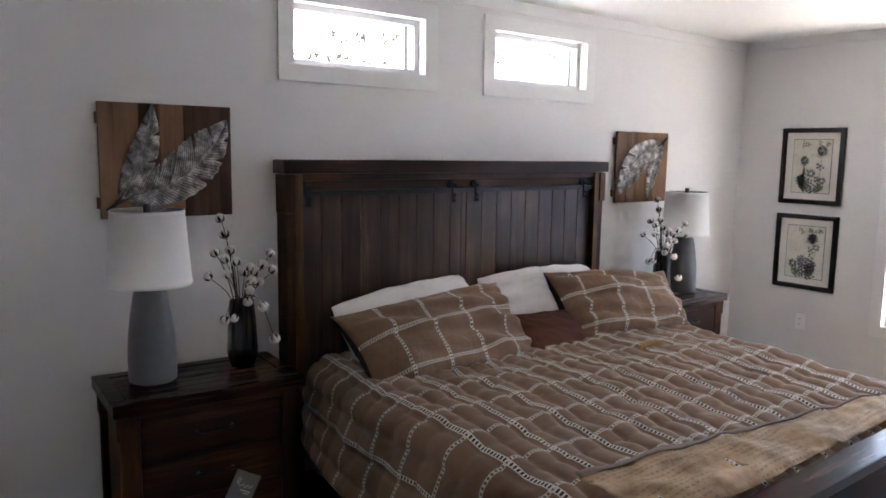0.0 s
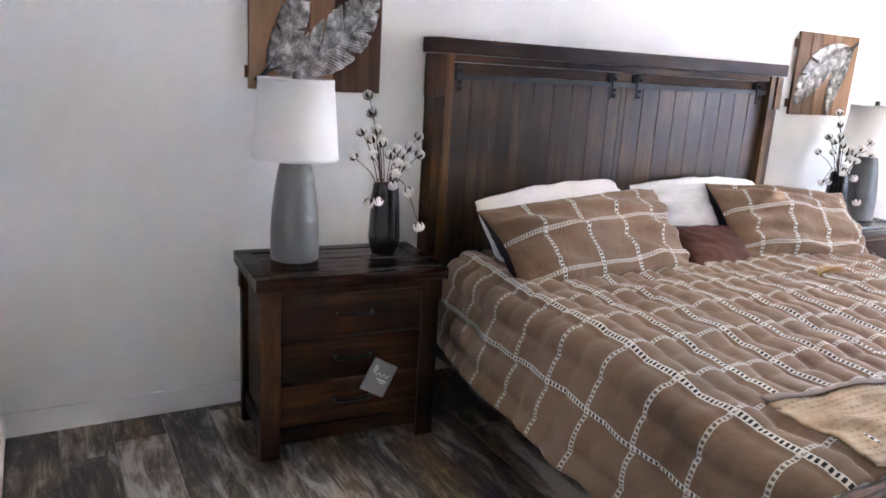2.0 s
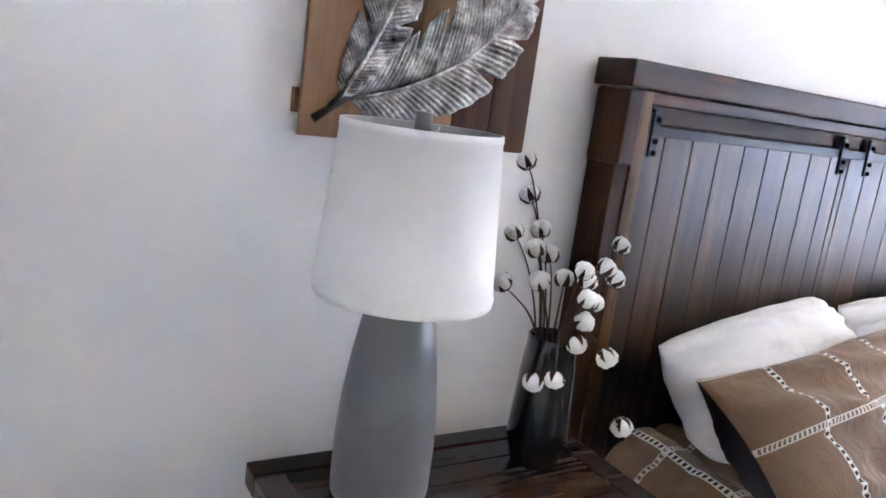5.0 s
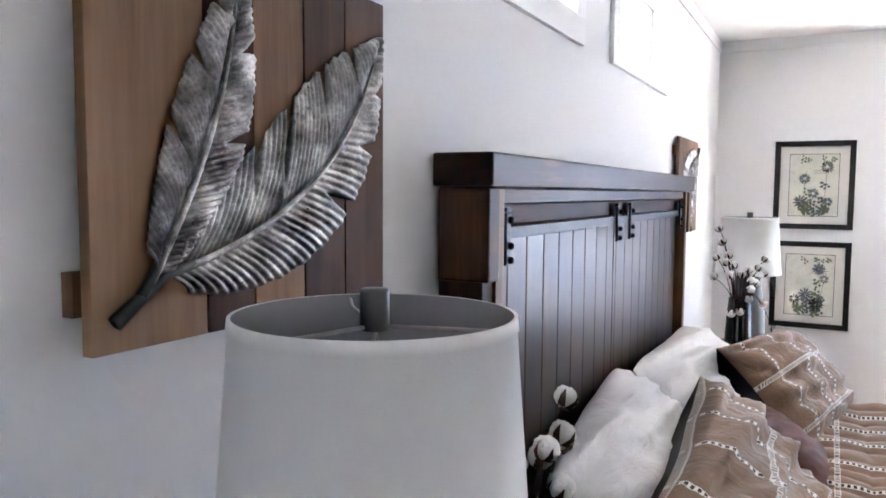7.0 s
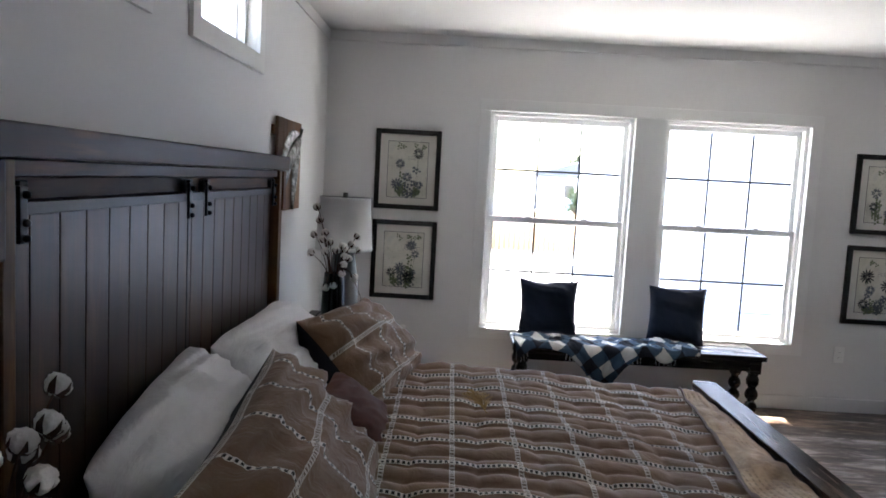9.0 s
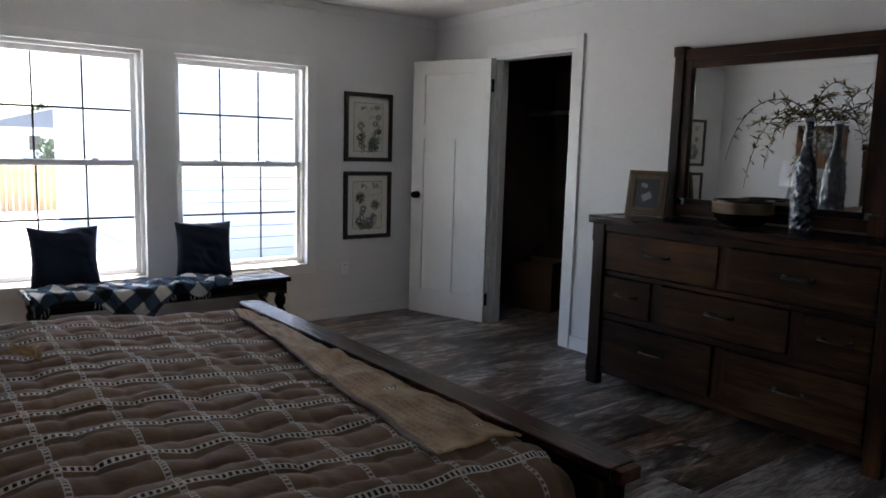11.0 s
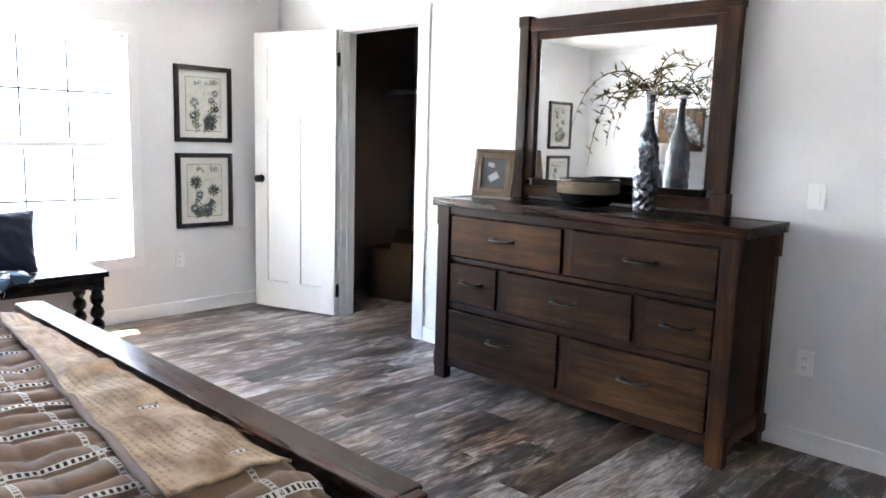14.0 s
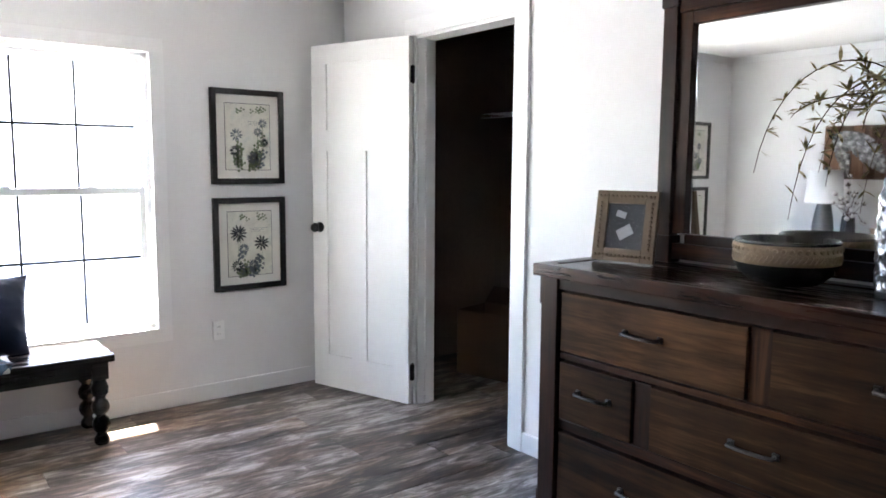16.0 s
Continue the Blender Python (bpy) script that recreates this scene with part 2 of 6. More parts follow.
def make_floor_material():
    m, n, l, b = material("weathered_plank")
    oi = n.new("ShaderNodeObjectInfo")
    tc = n.new("ShaderNodeTexCoord")
    geo = n.new("ShaderNodeNewGeometry")
    sh = n.new("ShaderNodeVectorMath")
    sh.operation = "SCALE"
    sh.inputs[0].default_value = (7.3, 11.9, 5.1)
    l.new(oi.outputs["Random"], sh.inputs["Scale"])
    add = n.new("ShaderNodeVectorMath")
    l.new(geo.outputs["Position"], add.inputs[0])
    l.new(sh.outputs[0], add.inputs[1])

    def mapped(sx, sy):
        mp = n.new("ShaderNodeMapping")
        mp.inputs["Scale"].default_value = (sx, sy, 1)
        l.new(add.outputs[0], mp.inputs["Vector"])
        return mp.outputs["Vector"]
    streak = noise_tex(n, l, mapped(13, 2.9), 1.15, 8, 0.70, 1.2)
    fine = noise_tex(n, l, mapped(70, 5.0), 1.5, 5, 0.65, 0.3)
    blotch = noise_tex(n, l, mapped(6.0, 2.1), 1.1, 5, 0.6, 0.5)
    warm = noise_tex(n, l, mapped(3.0, 1.0), 1.0, 3)
    f = calc(n, l, "ADD", calc(n, l, "MULTIPLY", streak, 0.52), calc(n, l, "MULTIPLY", fine, 0.2))
    f = calc(n, l, "ADD", f, calc(n, l, "MULTIPLY", blotch, 0.34))
    f = calc(n, l, "ADD", f, calc(n, l, "MULTIPLY_ADD", oi.outputs["Random"], 0.07, -0.055))
    grey = ramp(n, l, f, [(0.43, (0.018, 0.013, 0.011)), (0.485, (0.072, 0.056, 0.048)), (0.535, (0.20, 0.175, 0.157)), (0.60, (0.46, 0.43, 0.405))])
    brown = ramp(n, l, f, [(0.43, (0.022, 0.012, 0.008)), (0.49, (0.095, 0.055, 0.034)), (0.545, (0.21, 0.145, 0.10)), (0.61, (0.42, 0.345, 0.28))])
    w = ramp(n, l, warm, [(0.44, (0, 0, 0)), (0.60, (1, 1, 1))])
    l.new(mix(n, l, w, grey, brown), b.inputs["Base Color"])
    l.new(calc(n, l, "MULTIPLY_ADD", streak, 0.22, 0.27), b.inputs["Roughness"])
    bump(n, l, b, f, 0.3, 0.0015)
    return m


floor_mat = make_floor_material()


def make_runner():
    # Tan cloth with rows of darker raised stitches and worn blotches.
    m, n, l, b = material("tan_stitched_runner")
    v = coords(n, l)
    sep = n.new("ShaderNodeSeparateXYZ")
    l.new(v, sep.inputs[0])
    wob = noise_tex(n, l, v, 7, 3)
    row = calc(n, l, "FRACT", calc(n, l, "DIVIDE", calc(n, l, "MULTIPLY_ADD", wob, 0.02, sep.outputs[1]), 0.021))
    dash = calc(n, l, "FRACT", calc(n, l, "DIVIDE", calc(n, l, "MULTIPLY_ADD", wob, 0.03, sep.outputs[0]), 0.026))
    st = calc(n, l, "MULTIPLY", calc(n, l, "LESS_THAN", row, 0.35), calc(n, l, "LESS_THAN", dash, 0.7))
    area = ramp(n, l, noise_tex(n, l, v, 3.5, 3), [(0.44, (0, 0, 0)), (0.52, (1, 1, 1))])
    st = calc(n, l, "MULTIPLY", st, area)
    big = noise_tex(n, l, v, 9, 5, 0.65)
    base = ramp(n, l, big, [(0.35, (0.26, 0.165, 0.088)), (0.5, (0.40, 0.27, 0.155)), (0.66, (0.52, 0.39, 0.25))])
    l.new(mix(n, l, calc(n, l, "MULTIPLY", st, 0.55), base, (0.17, 0.105, 0.055)), b.inputs["Base Color"])
    b.inputs["Roughness"].default_value = 0.75
    fine = noise_tex(n, l, v, 150, 3)
    bump(n, l, b, calc(n, l, "ADD", calc(n, l, "MULTIPLY", st, 0.8), fine), 0.5, 0.003)
    return m


runner_cloth = make_runner()


def make_plaid(su, sv, ou, ov, creased=0.3):
    """Taupe cloth with white ladder-stitched bands; UV in metres."""
    m, n, l, b = material("taupe_plaid_cloth")
    tc = n.new("ShaderNodeTexCoord")
    sep = n.new("ShaderNodeSeparateXYZ")
    l.new(tc.outputs["UV"], sep.inputs[0])
    u, v = sep.outputs[0], sep.outputs[1]
    vec = coords(n, l, "Object")

    def band(a, along, step, off, rung):
        fr = calc(n, l, "FRACT", calc(n, l, "DIVIDE", calc(n, l, "ADD", a, off), step))
        d = calc(n, l, "MULTIPLY", calc(n, l, "ABSOLUTE", calc(n, l, "SUBTRACT", fr, 0.5)), step)
        rail = calc(n, l, "MULTIPLY", calc(n, l, "LESS_THAN", d, 0.0080), calc(n, l, "GREATER_THAN", d, 0.0054))
        inside = calc(n, l, "LESS_THAN", d, 0.0054)
        rg = calc(n, l, "LESS_THAN", calc(n, l, "FRACT", calc(n, l, "DIVIDE", along, rung)), 0.46)
        white = calc(n, l, "MAXIMUM", rail, calc(n, l, "MULTIPLY", inside, rg))
        black = calc(n, l, "MULTIPLY", inside, calc(n, l, "SUBTRACT", 1.0, rg))
        return white, black
    w1, k1 = band(u, v, su, ou, 0.0155)
    w2, k2 = band(v, u, sv, ov, 0.0125)
    fine = noise_tex(n, l, vec, 160, 3)
    big = noise_tex(n, l, vec, 3, 3)
    base = ramp(n, l, calc(n, l, "ADD", calc(n, l, "MULTIPLY", big, 0.6), calc(n, l, "MULTIPLY", fine, 0.4)),
                [(0.3, (0.158, 0.095, 0.058)), (0.7, (0.228, 0.144, 0.091))])
    c = mix(n, l, k2, base, (0.15, 0.105, 0.078))
    c = mix(n, l, k1, c, (0.02, 0.018, 0.017))
    c = mix(n, l, calc(n, l, "MAXIMUM", w1, calc(n, l, "MULTIPLY", w2, 0.8)), c, (0.66, 0.62, 0.56))
    l.new(c, b.inputs["Base Color"])
    b.inputs["Roughness"].default_value = 0.75
    b.inputs["Specular IOR Level"].default_value = 0.25
    b.inputs["Sheen Weight"].default_value = 0.22
    b.inputs["Sheen Roughness"].default_value = 0.4
    crease = noise_tex(n, l, vec, 9, 4, 0.5, 1.6)
    bump(n, l, b, calc(n, l, "MULTIPLY_ADD", fine, 0.03, crease), creased, 0.02)
    return m


plaid_bed = make_plaid(0.20, 0.20, 0.075, 0.02)
plaid_sham = make_plaid(0.205, 0.19, 0.0, 0.05, 0.6)


def make_pillow_cotton():
    """White cotton with soft gathered creases."""
    m, n, l, b = material("creased_white_cotton")
    v = coords(n, l, "Object", (1.0, 1.0, 2.2))
    fine = noise_tex(n, l, v, 180, 3)
    crease = noise_tex(n, l, v, 6.5, 5, 0.55, 2.2)
    l.new(ramp(n, l, crease, [(0.3, (0.76, 0.755, 0.77)), (0.7, (0.80, 0.795, 0.80))]), b.inputs["Base Color"])
    b.inputs["Roughness"].default_value = 0.85
    b.inputs["Specular IOR Level"].default_value = 0.25
    bump(n, l, b, calc(n, l, "MULTIPLY_ADD", fine, 0.02, crease), 0.42, 0.022)
    return m


pillow_cotton = make_pillow_cotton()


def make_check():
    m, n, l, b = material("navy_buffalo_check")
    tc = n.new("ShaderNodeTexCoord")
    sep = n.new("ShaderNodeSeparateXYZ")
    l.new(tc.outputs["UV"], sep.inputs[0])

    def stripe(a):
        return calc(n, l, "LESS_THAN", calc(n, l, "FRACT", calc(n, l, "DIVIDE", a, 0.16)), 0.5)
    a, c = stripe(sep.outputs[0]), stripe(sep.outputs[1])
    s = calc(n, l, "MULTIPLY", calc(n, l, "ADD", a, c), 0.5)
    fine = noise_tex(n, l, coords(n, l), 220, 3)
    col = ramp(n, l, s, [(0.0, (0.010, 0.014, 0.026)), (0.5, (0.045, 0.085, 0.14)), (1.0, (0.62, 0.62, 0.60))])
    l.new(mix(n, l, 0.15, col, fine, "MULTIPLY"), b.inputs["Base Color"])
    b.inputs["Roughness"].default_value = 0.9
    bump(n, l, b, fine, 0.4, 0.002)
    return m


check_cloth = make_check()


def make_leaf_metal():
    m, n, l, b = material("hammered_silver")
    v = coords(n, l)
    a = noise_tex(n, l, v, 24, 5, 0.65)
    f = noise_tex(n, l, v, 140, 4, 0.7)
    k = calc(n, l, "ADD", calc(n, l, "MULTIPLY", a, 0.8), calc(n, l, "MULTIPLY", f, 0.2))
    l.new(ramp(n, l, k, [(0.34, (0.065, 0.062, 0.060)), (0.50, (0.27, 0.262, 0.255)), (0.64, (0.72, 0.70, 0.68))]), b.inputs["Base Color"])
    l.new(ramp(n, l, f, [(0.3, (0.26,) * 3), (0.7, (0.5,) * 3)]), b.inputs["Roughness"])
    b.inputs["Metallic"].default_value = 0.9
    bump(n, l, b, f, 0.35, 0.002)
    return m


leaf_metal = make_leaf_metal()
stem_metal = plain("dark_stem_metal", (0.06, 0.055, 0.05), 0.45, 0.8, 0.3, 30, 0.3)


def make_glass():
    m, n, l, b = material("window_glass")
    tr = n.new("ShaderNodeBsdfTransparent")
    gl = n.new("ShaderNodeBsdfGlossy")
    gl.inputs["Roughness"].default_value = 0.02
    mx = n.new("ShaderNodeMixShader")
    mx.inputs[0].default_value = 0.045
    l.new(tr.outputs[0], mx.inputs[1])
    l.new(gl.outputs[0], mx.inputs[2])
    l.new(mx.outputs[0], n["Material Output"].inputs["Surface"])
    return m


glass = make_glass()
sticker_mat, _n, _l, _b = material("sticker_paper")
_t, _m = _n.new("ShaderNodeBsdfTransparent"), _n.new("ShaderNodeMixShader")
_m.inputs[0].default_value = 0.25
_l.new(_t.outputs[0], _m.inputs[1])
_l.new(_b.outputs[0], _m.inputs[2])
_l.new(_m.outputs[0], _n["Material Output"].inputs["Surface"])
mirror_mat, _n, _l, _b = material("silvered_mirror")
_b.inputs["Metallic"].default_value, _b.inputs["Roughness"].default_value = 1.0, 0.015
_b.inputs["Base Color"].default_value = (0.86, 0.88, 0.87, 1)


def make_vase_metal():
    m, n, l, b = material("blue_silver_glaze")
    f = noise_tex(n, l, coords(n, l), 30, 4)
    l.new(ramp(n, l, f, [(0.3, (0.060, 0.066, 0.080)), (0.7, (0.24, 0.25, 0.285))]), b.inputs["Base Color"])
    b.inputs["Metallic"].default_value, b.inputs["Roughness"].default_value = 0.75, 0.22
    return m


vase_metal = make_vase_metal()


def make_print(name, seed):
    """Cream paper with washed botanical blots."""
    m, n, l, b = material(name)
    v = coords(n, l)
    wash = noise_tex(n, l, v, 9 + seed, 3)
    line = noise_tex(n, l, v, 42 + 3 * seed, 5, 0.7, 1.2)
    c = ramp(n, l, wash, [(0.40, (0.60, 0.585, 0.51)), (0.55, (0.68, 0.66, 0.58)), (0.68, (0.56, 0.575, 0.52))])
    k = ramp(n, l, line, [(0.60, (0, 0, 0)), (0.68, (1, 1, 1))])
    l.new(mix(n, l, calc(n, l, "MULTIPLY", k, 0.55), c, (0.15, 0.16, 0.13)), b.inputs["Base Color"])
    b.inputs["Roughness"].default_value = 0.6
    return m


prints = [make_print("botanical_paper", k) for k in range(4)]
ink_dark = plain("ink_dark", (0.025, 0.028, 0.036), 0.7, vary=0.5, scale=60, bumpy=0)
ink_grey = plain("ink_grey", (0.12, 0.135, 0.16), 0.7, vary=0.3, scale=60, bumpy=0)
ink_green = plain("ink_green", (0.15, 0.18, 0.11), 0.7, vary=0.3, scale=60, bumpy=0)

# ---- mesh helpers ----


def to_mesh(name, bm, mat, smooth=False):
    me = bpy.data.meshes.new(name)
    bm.to_mesh(me)
    bm.free()
    for m in (mat if isinstance(mat, (list, tuple)) else [mat]):
        me.materials.append(m)
    if smooth:
        me.shade_smooth()
    return me


def part(name, bm, mat, parent=None, label="", smooth=False):
    ob = new(name, to_mesh(name, bm, mat, smooth))
    if parent is not None:
        ob.parent = parent
    return tagged(ob, label)


def thing(name, label, category, at=(0, 0, 0), rz=0, group=""):
    ob = new(name)
    ob.empty_display_size = 0.1
    ob.matrix_basis = pose(*at, 0, 0, rz)
    return tagged(ob, label, category, group)


def box(bm, x0, x1, y0, y1, z0, z1, bevel=0.0, m=None):
    r = bmesh.ops.create_cube(bm, size=1.0)
    vs = r["verts"]
    bmesh.ops.scale(bm, vec=(abs(x1 - x0), abs(y1 - y0), abs(z1 - z0)), verts=vs)
    bmesh.ops.translate(bm, vec=((x0 + x1) / 2, (y0 + y1) / 2, (z0 + z1) / 2), verts=vs)
    if m is not None:
        bmesh.ops.transform(bm, matrix=m, verts=vs)
    if bevel:
        es = list({e for v in vs for e in v.link_edges})
        bmesh.ops.bevel(bm, geom=es, offset=bevel, segments=2, affect="EDGES", profile=0.6)
    return bm


def boxed(*a, bevel=0.0, m=None):
    return box(bmesh.new(), *a, bevel=bevel, m=m)


def lathe(bm, prof, seg=32, cap=True, dent=None):
    """Turns (radius, height) pairs about z."""
    rings = []
    for k, (r, z) in enumerate(prof):
        ring = []
        for j in range(seg):
            a = 2 * math.pi * (j + (0.5 if dent and k % 2 else 0)) / seg
            ring.append(bm.verts.new((r * math.cos(a), r * math.sin(a), z)))
        rings.append(ring)
    for a, b in zip(rings, rings[1:]):
        for j in range(seg):
            bm.faces.new((a[j], a[(j + 1) % seg], b[(j + 1) % seg], b[j]))
    if cap:
        bm.faces.new(rings[0][::-1])
        bm.faces.new(rings[-1])
    return bm


def tube(bm, pts, r0, r1=None, seg=7):
    """A tapered tube along points."""
    r1 = r0 if r1 is None else r1
    pts = [Vector(p) for p in pts]
    rings = []
    for k, p in enumerate(pts):
        d = (pts[min(k + 1, len(pts) - 1)] - pts[max(k - 1, 0)]).normalized()
        q = d.to_track_quat("Z", "Y")
        r = r0 + (r1 - r0) * k / max(1, len(pts) - 1)
        rings.append([bm.verts.new(p + q @ Vector((r * math.cos(2 * math.pi * j / seg), r * math.sin(2 * math.pi * j / seg), 0))) for j in range(seg)])
    for a, b in zip(rings, rings[1:]):
        for j in range(seg):
            bm.faces.new((a[j], a[(j + 1) % seg], b[(j + 1) % seg], b[j]))
    bm.faces.new(rings[0][::-1])
    bm.faces.new(rings[-1])
    return bm


def bez(p0, p1, p2, p3, n=10):
    p0, p1, p2, p3 = (Vector(p) for p in (p0, p1, p2, p3))
    out = []
    for k in range(n + 1):
        t = k / n
        out.append((1 - t) ** 3 * p0 + 3 * (1 - t) ** 2 * t * p1 + 3 * (1 - t) * t * t * p2 + t ** 3 * p3)
    return out


def ball(bm, c, r, sub=2, squash=(1, 1, 1)):
    res = bmesh.ops.create_icosphere(bm, subdivisions=sub, radius=r)
    bmesh.ops.scale(bm, vec=squash, verts=res["verts"])
    bmesh.ops.translate(bm, vec=c, verts=res["verts"])
    return res["verts"]


def grid_mesh(name, P, UV, mats, parent=None, label="", thick=0.0, face_mat=None):
    """A smooth sheet from an array of points (rows, columns, 3) with UVs in metres."""
    r, c, _ = P.shape
    idx = np.arange(r * c).reshape(r, c)
    quads = np.stack([idx[:-1, :-1], idx[:-1, 1:], idx[1:, 1:], idx[1:, :-1]], -1).reshape(-1, 4)
    me = bpy.data.meshes.new(name)
    me.from_pydata(P.reshape(-1, 3).tolist(), [], quads.tolist())
    uv = me.uv_layers.new(name="UVMap")
    uv.data.foreach_set("uv", UV.reshape(-1, 2)[quads.reshape(-1)].astype(np.float32).ravel())
    for m in mats:
        me.materials.append(m)
    me.shade_smooth()
    me.update()
    ob = new(name, me)
    if parent is not None:
        ob.parent = parent
    if thick:
        md = ob.modifiers.new("thickness", "SOLIDIFY")
        md.thickness, md.offset = thick, 0
    return tagged(ob, label)


def fbm(x, y, f, seed=0.0, octaves=3):
    out = np.zeros(np.broadcast(x, y).shape)
    flat = out.ravel()
    xs, ys = np.broadcast_to(x, out.shape).ravel(), np.broadcast_to(y, out.shape).ravel()
    for k in range(flat.size):
        s, a, g = 0.0, 1.0, f
        for _ in range(octaves):
            s += a * noise.noise((xs[k] * g + seed, ys[k] * g - seed, seed))
            a, g = a * 0.5, g * 2.1
        flat[k] = s
    return flat.reshape(out.shape)

# ---- structure ----


def structure(name, bm, mat, label, category):
    return tagged(part(name, bm, mat), label, category, "", "structure")


def wall_y(bm, x0, x1, y0, y1, z0, z1, holes):
    """A wall that runs along x, with holes (xa, xb, za, zb)."""
    xs = sorted({x0, x1, *(h[0] for h in holes), *(h[1] for h in holes)})
    for a, b in zip(xs, xs[1:]):
        mine = sorted((h for h in holes if h[0] <= a + 1e-6 and h[1] >= b - 1e-6), key=lambda h: h[2])
        z = z0
        for h in mine:
            if h[2] > z + 1e-6:
                box(bm, a, b, y0, y1, z, h[2])
            z = h[3]
        if z < z1 - 1e-6:
            box(bm, a, b, y0, y1, z, z1)
    return bm


def wall_x(bm, y0, y1, x0, x1, z0, z1, holes):
    """A wall that runs along y, with holes (ya, yb, za, zb)."""
    ys = sorted({y0, y1, *(h[0] for h in holes), *(h[1] for h in holes)})
    for a, b in zip(ys, ys[1:]):
        mine = sorted((h for h in holes if h[0] <= a + 1e-6 and h[1] >= b - 1e-6), key=lambda h: h[2])
        z = z0
        for h in mine:
            if h[2] > z + 1e-6:
                box(bm, x0, x1, a, b, z, h[2])
            z = h[3]
        if z < z1 - 1e-6:
            box(bm, x0, x1, a, b, z, z1)
    return bm


HIGH = [(-0.925, -0.19), (0.285, 1.03)]      # high windows over the bed, x
HZ0, HZ1 = 1.957, 2.237
TALL = [(-2.083, -1.115), (-3.262, -2.288)]      # tall windows, y
TZ0, TZ1 = 0.455, 1.935
CL0, CL1, CLZ = 1.25, 2.04, 2.05             # closet opening
KY = -22.5                                   # kitchen end wall

structure("wall_north", wall_y(bmesh.new(), XL - TH, XR + TH, 0, TH, -0.012, ZC, [(a, b, HZ0, HZ1) for a, b in HIGH]),
          wall_paint, "white painted wall behind the bed", "wall")
structure("wall_east", wall_x(bmesh.new(), -6.04, -0.0, XR, XR + TH, -0.012, ZC, [(a, b, TZ0, TZ1) for a, b in TALL]),
          wall_paint, "white painted wall with two tall windows", "wall")
structure("wall_south", wall_y(bmesh.new(), HALL_X, XR, YS - 0.11, YS, -0.012, ZC, [(CL0, CL1, -0.012, CLZ)]),
          wall_paint, "white painted wall behind the dresser", "wall")
structure("wall_west", boxed(XL - TH, XL, -9.5, 0, -0.012, ZC), wall_paint, "plain white painted side wall", "wall")
structure("wall_hall", boxed(HALL_X, HALL_X + 0.11, DOOR_Y, YS - 0.11, -0.012, ZC), wall_paint, "white wall of the short passage", "wall")
structure("wall_door", wall_y(bmesh.new(), XL, XR, DOOR_Y - 0.11, DOOR_Y, -0.012, ZC, [(-2.62, -1.86, -0.012, 2.05)]),
          wall_paint, "white wall with the bedroom doorway", "wall")
structure("wall_closet", boxed(-0.1, 0.0, DOOR_Y, YS - 0.11, -0.012, ZC), wall_paint, "unlit closet side wall", "wall")
structure("wall_hall_east", boxed(-1.74, -1.63, -9.5, DOOR_Y - 0.11, -0.012, ZC), wall_paint, "white hallway wall", "wall")
structure("wall_great_north", boxed(-1.63, 2.95, -9.61, -9.5, -0.012, ZC), wall_paint, "white wall of the far living space", "wall")
# unseen wall; its opening is added only to light the far hall
structure("wall_great_east", wall_x(bmesh.new(), KY, -9.61, 2.81, 2.95, -0.012, ZC, [(-19.6, -17.8, 0.8, 2.1)]),
          wall_paint, "unseen white far wall, opening added to light the hall", "wall")
# also unseen, with two openings added to let more daylight in
structure("wall_great_west", wall_x(bmesh.new(), KY, -9.5, -4.9, -4.78, -0.012, ZC, [(-21.4, -19.4, 0.8, 2.1), (-11.9, -11.5, 0.9, 2.0)]),
          wall_paint, "unseen white far wall, two openings added for daylight", "wall")
structure("wall_great_back", boxed(-4.78, XL - TH, -9.5, -9.4, -0.012, ZC), wall_paint, "white far wall", "wall")
structure("wall_kitchen", wall_y(bmesh.new(), -4.78, 2.81, KY - 0.12, KY, -0.012, ZC, [(-2.4, -1.70, 1.1, 2.15)]),
          wall_paint, "white kitchen end wall with a window", "wall")
structure("wall_far_partition", boxed(-1.22, -1.10, -16.5, -12.6, -0.012, ZC), wall_paint, "white partition before the far kitchen", "wall")
structure("wall_column", boxed(-2.62, -2.29, -12.4, -12.1, -0.012, ZC), wall_paint, "white wall end in the far hallway", "wall")
structure("ceiling", boxed(XL - 2.3, XR + TH, KY - 0.1, TH, ZC, ZC + 0.12), ceiling_paint, "white textured ceiling", "ceiling")
structure("roof_eave", boxed(XL - 2.4, XR + 0.78, KY - 0.5, TH + 0.35, ZC + 0.12, ZC + 0.26), trim_paint, "white roof overhang outside the windows", "roof")
floor = structure("floor", boxed(XL - 2.3, XR + TH, KY - 0.12, TH, -0.20, -0.012), counter_dark, "weathered grey-brown vinyl plank floor", "floor")

# trim
bm = bmesh.new()
for a in ((XL, XR, -0.014, 0),):
    box(bm, *a[:2], a[2], a[3], 0, 0.095, 0.003)
box(bm, XR - 0.014, XR, YS + 0.014, -0.014, 0, 0.095, 0.003)
box(bm, CL1 + 0.09, XR - 0.014, YS, YS + 0.014, 0, 0.095, 0.003)
box(bm, HALL_X - 0.014, CL0 - 0.09, YS, YS + 0.014, 0, 0.095, 0.003)
box(bm, HALL_X - 0.014, HALL_X, DOOR_Y + 0.015, YS, 0, 0.095, 0.003)
box(bm, XL, XL + 0.014, -9.4, -0.014, 0, 0.095, 0.003)
box(bm, -1.754, -1.74, -9.5, DOOR_Y - 0.13, 0, 0.095, 0.003)
structure("baseboard", bm, trim_paint, "white painted baseboard", "baseboard")
bm = bmesh.new()
box(bm, XL, XR, -0.012, 0, ZC - 0.065, ZC, 0.002)
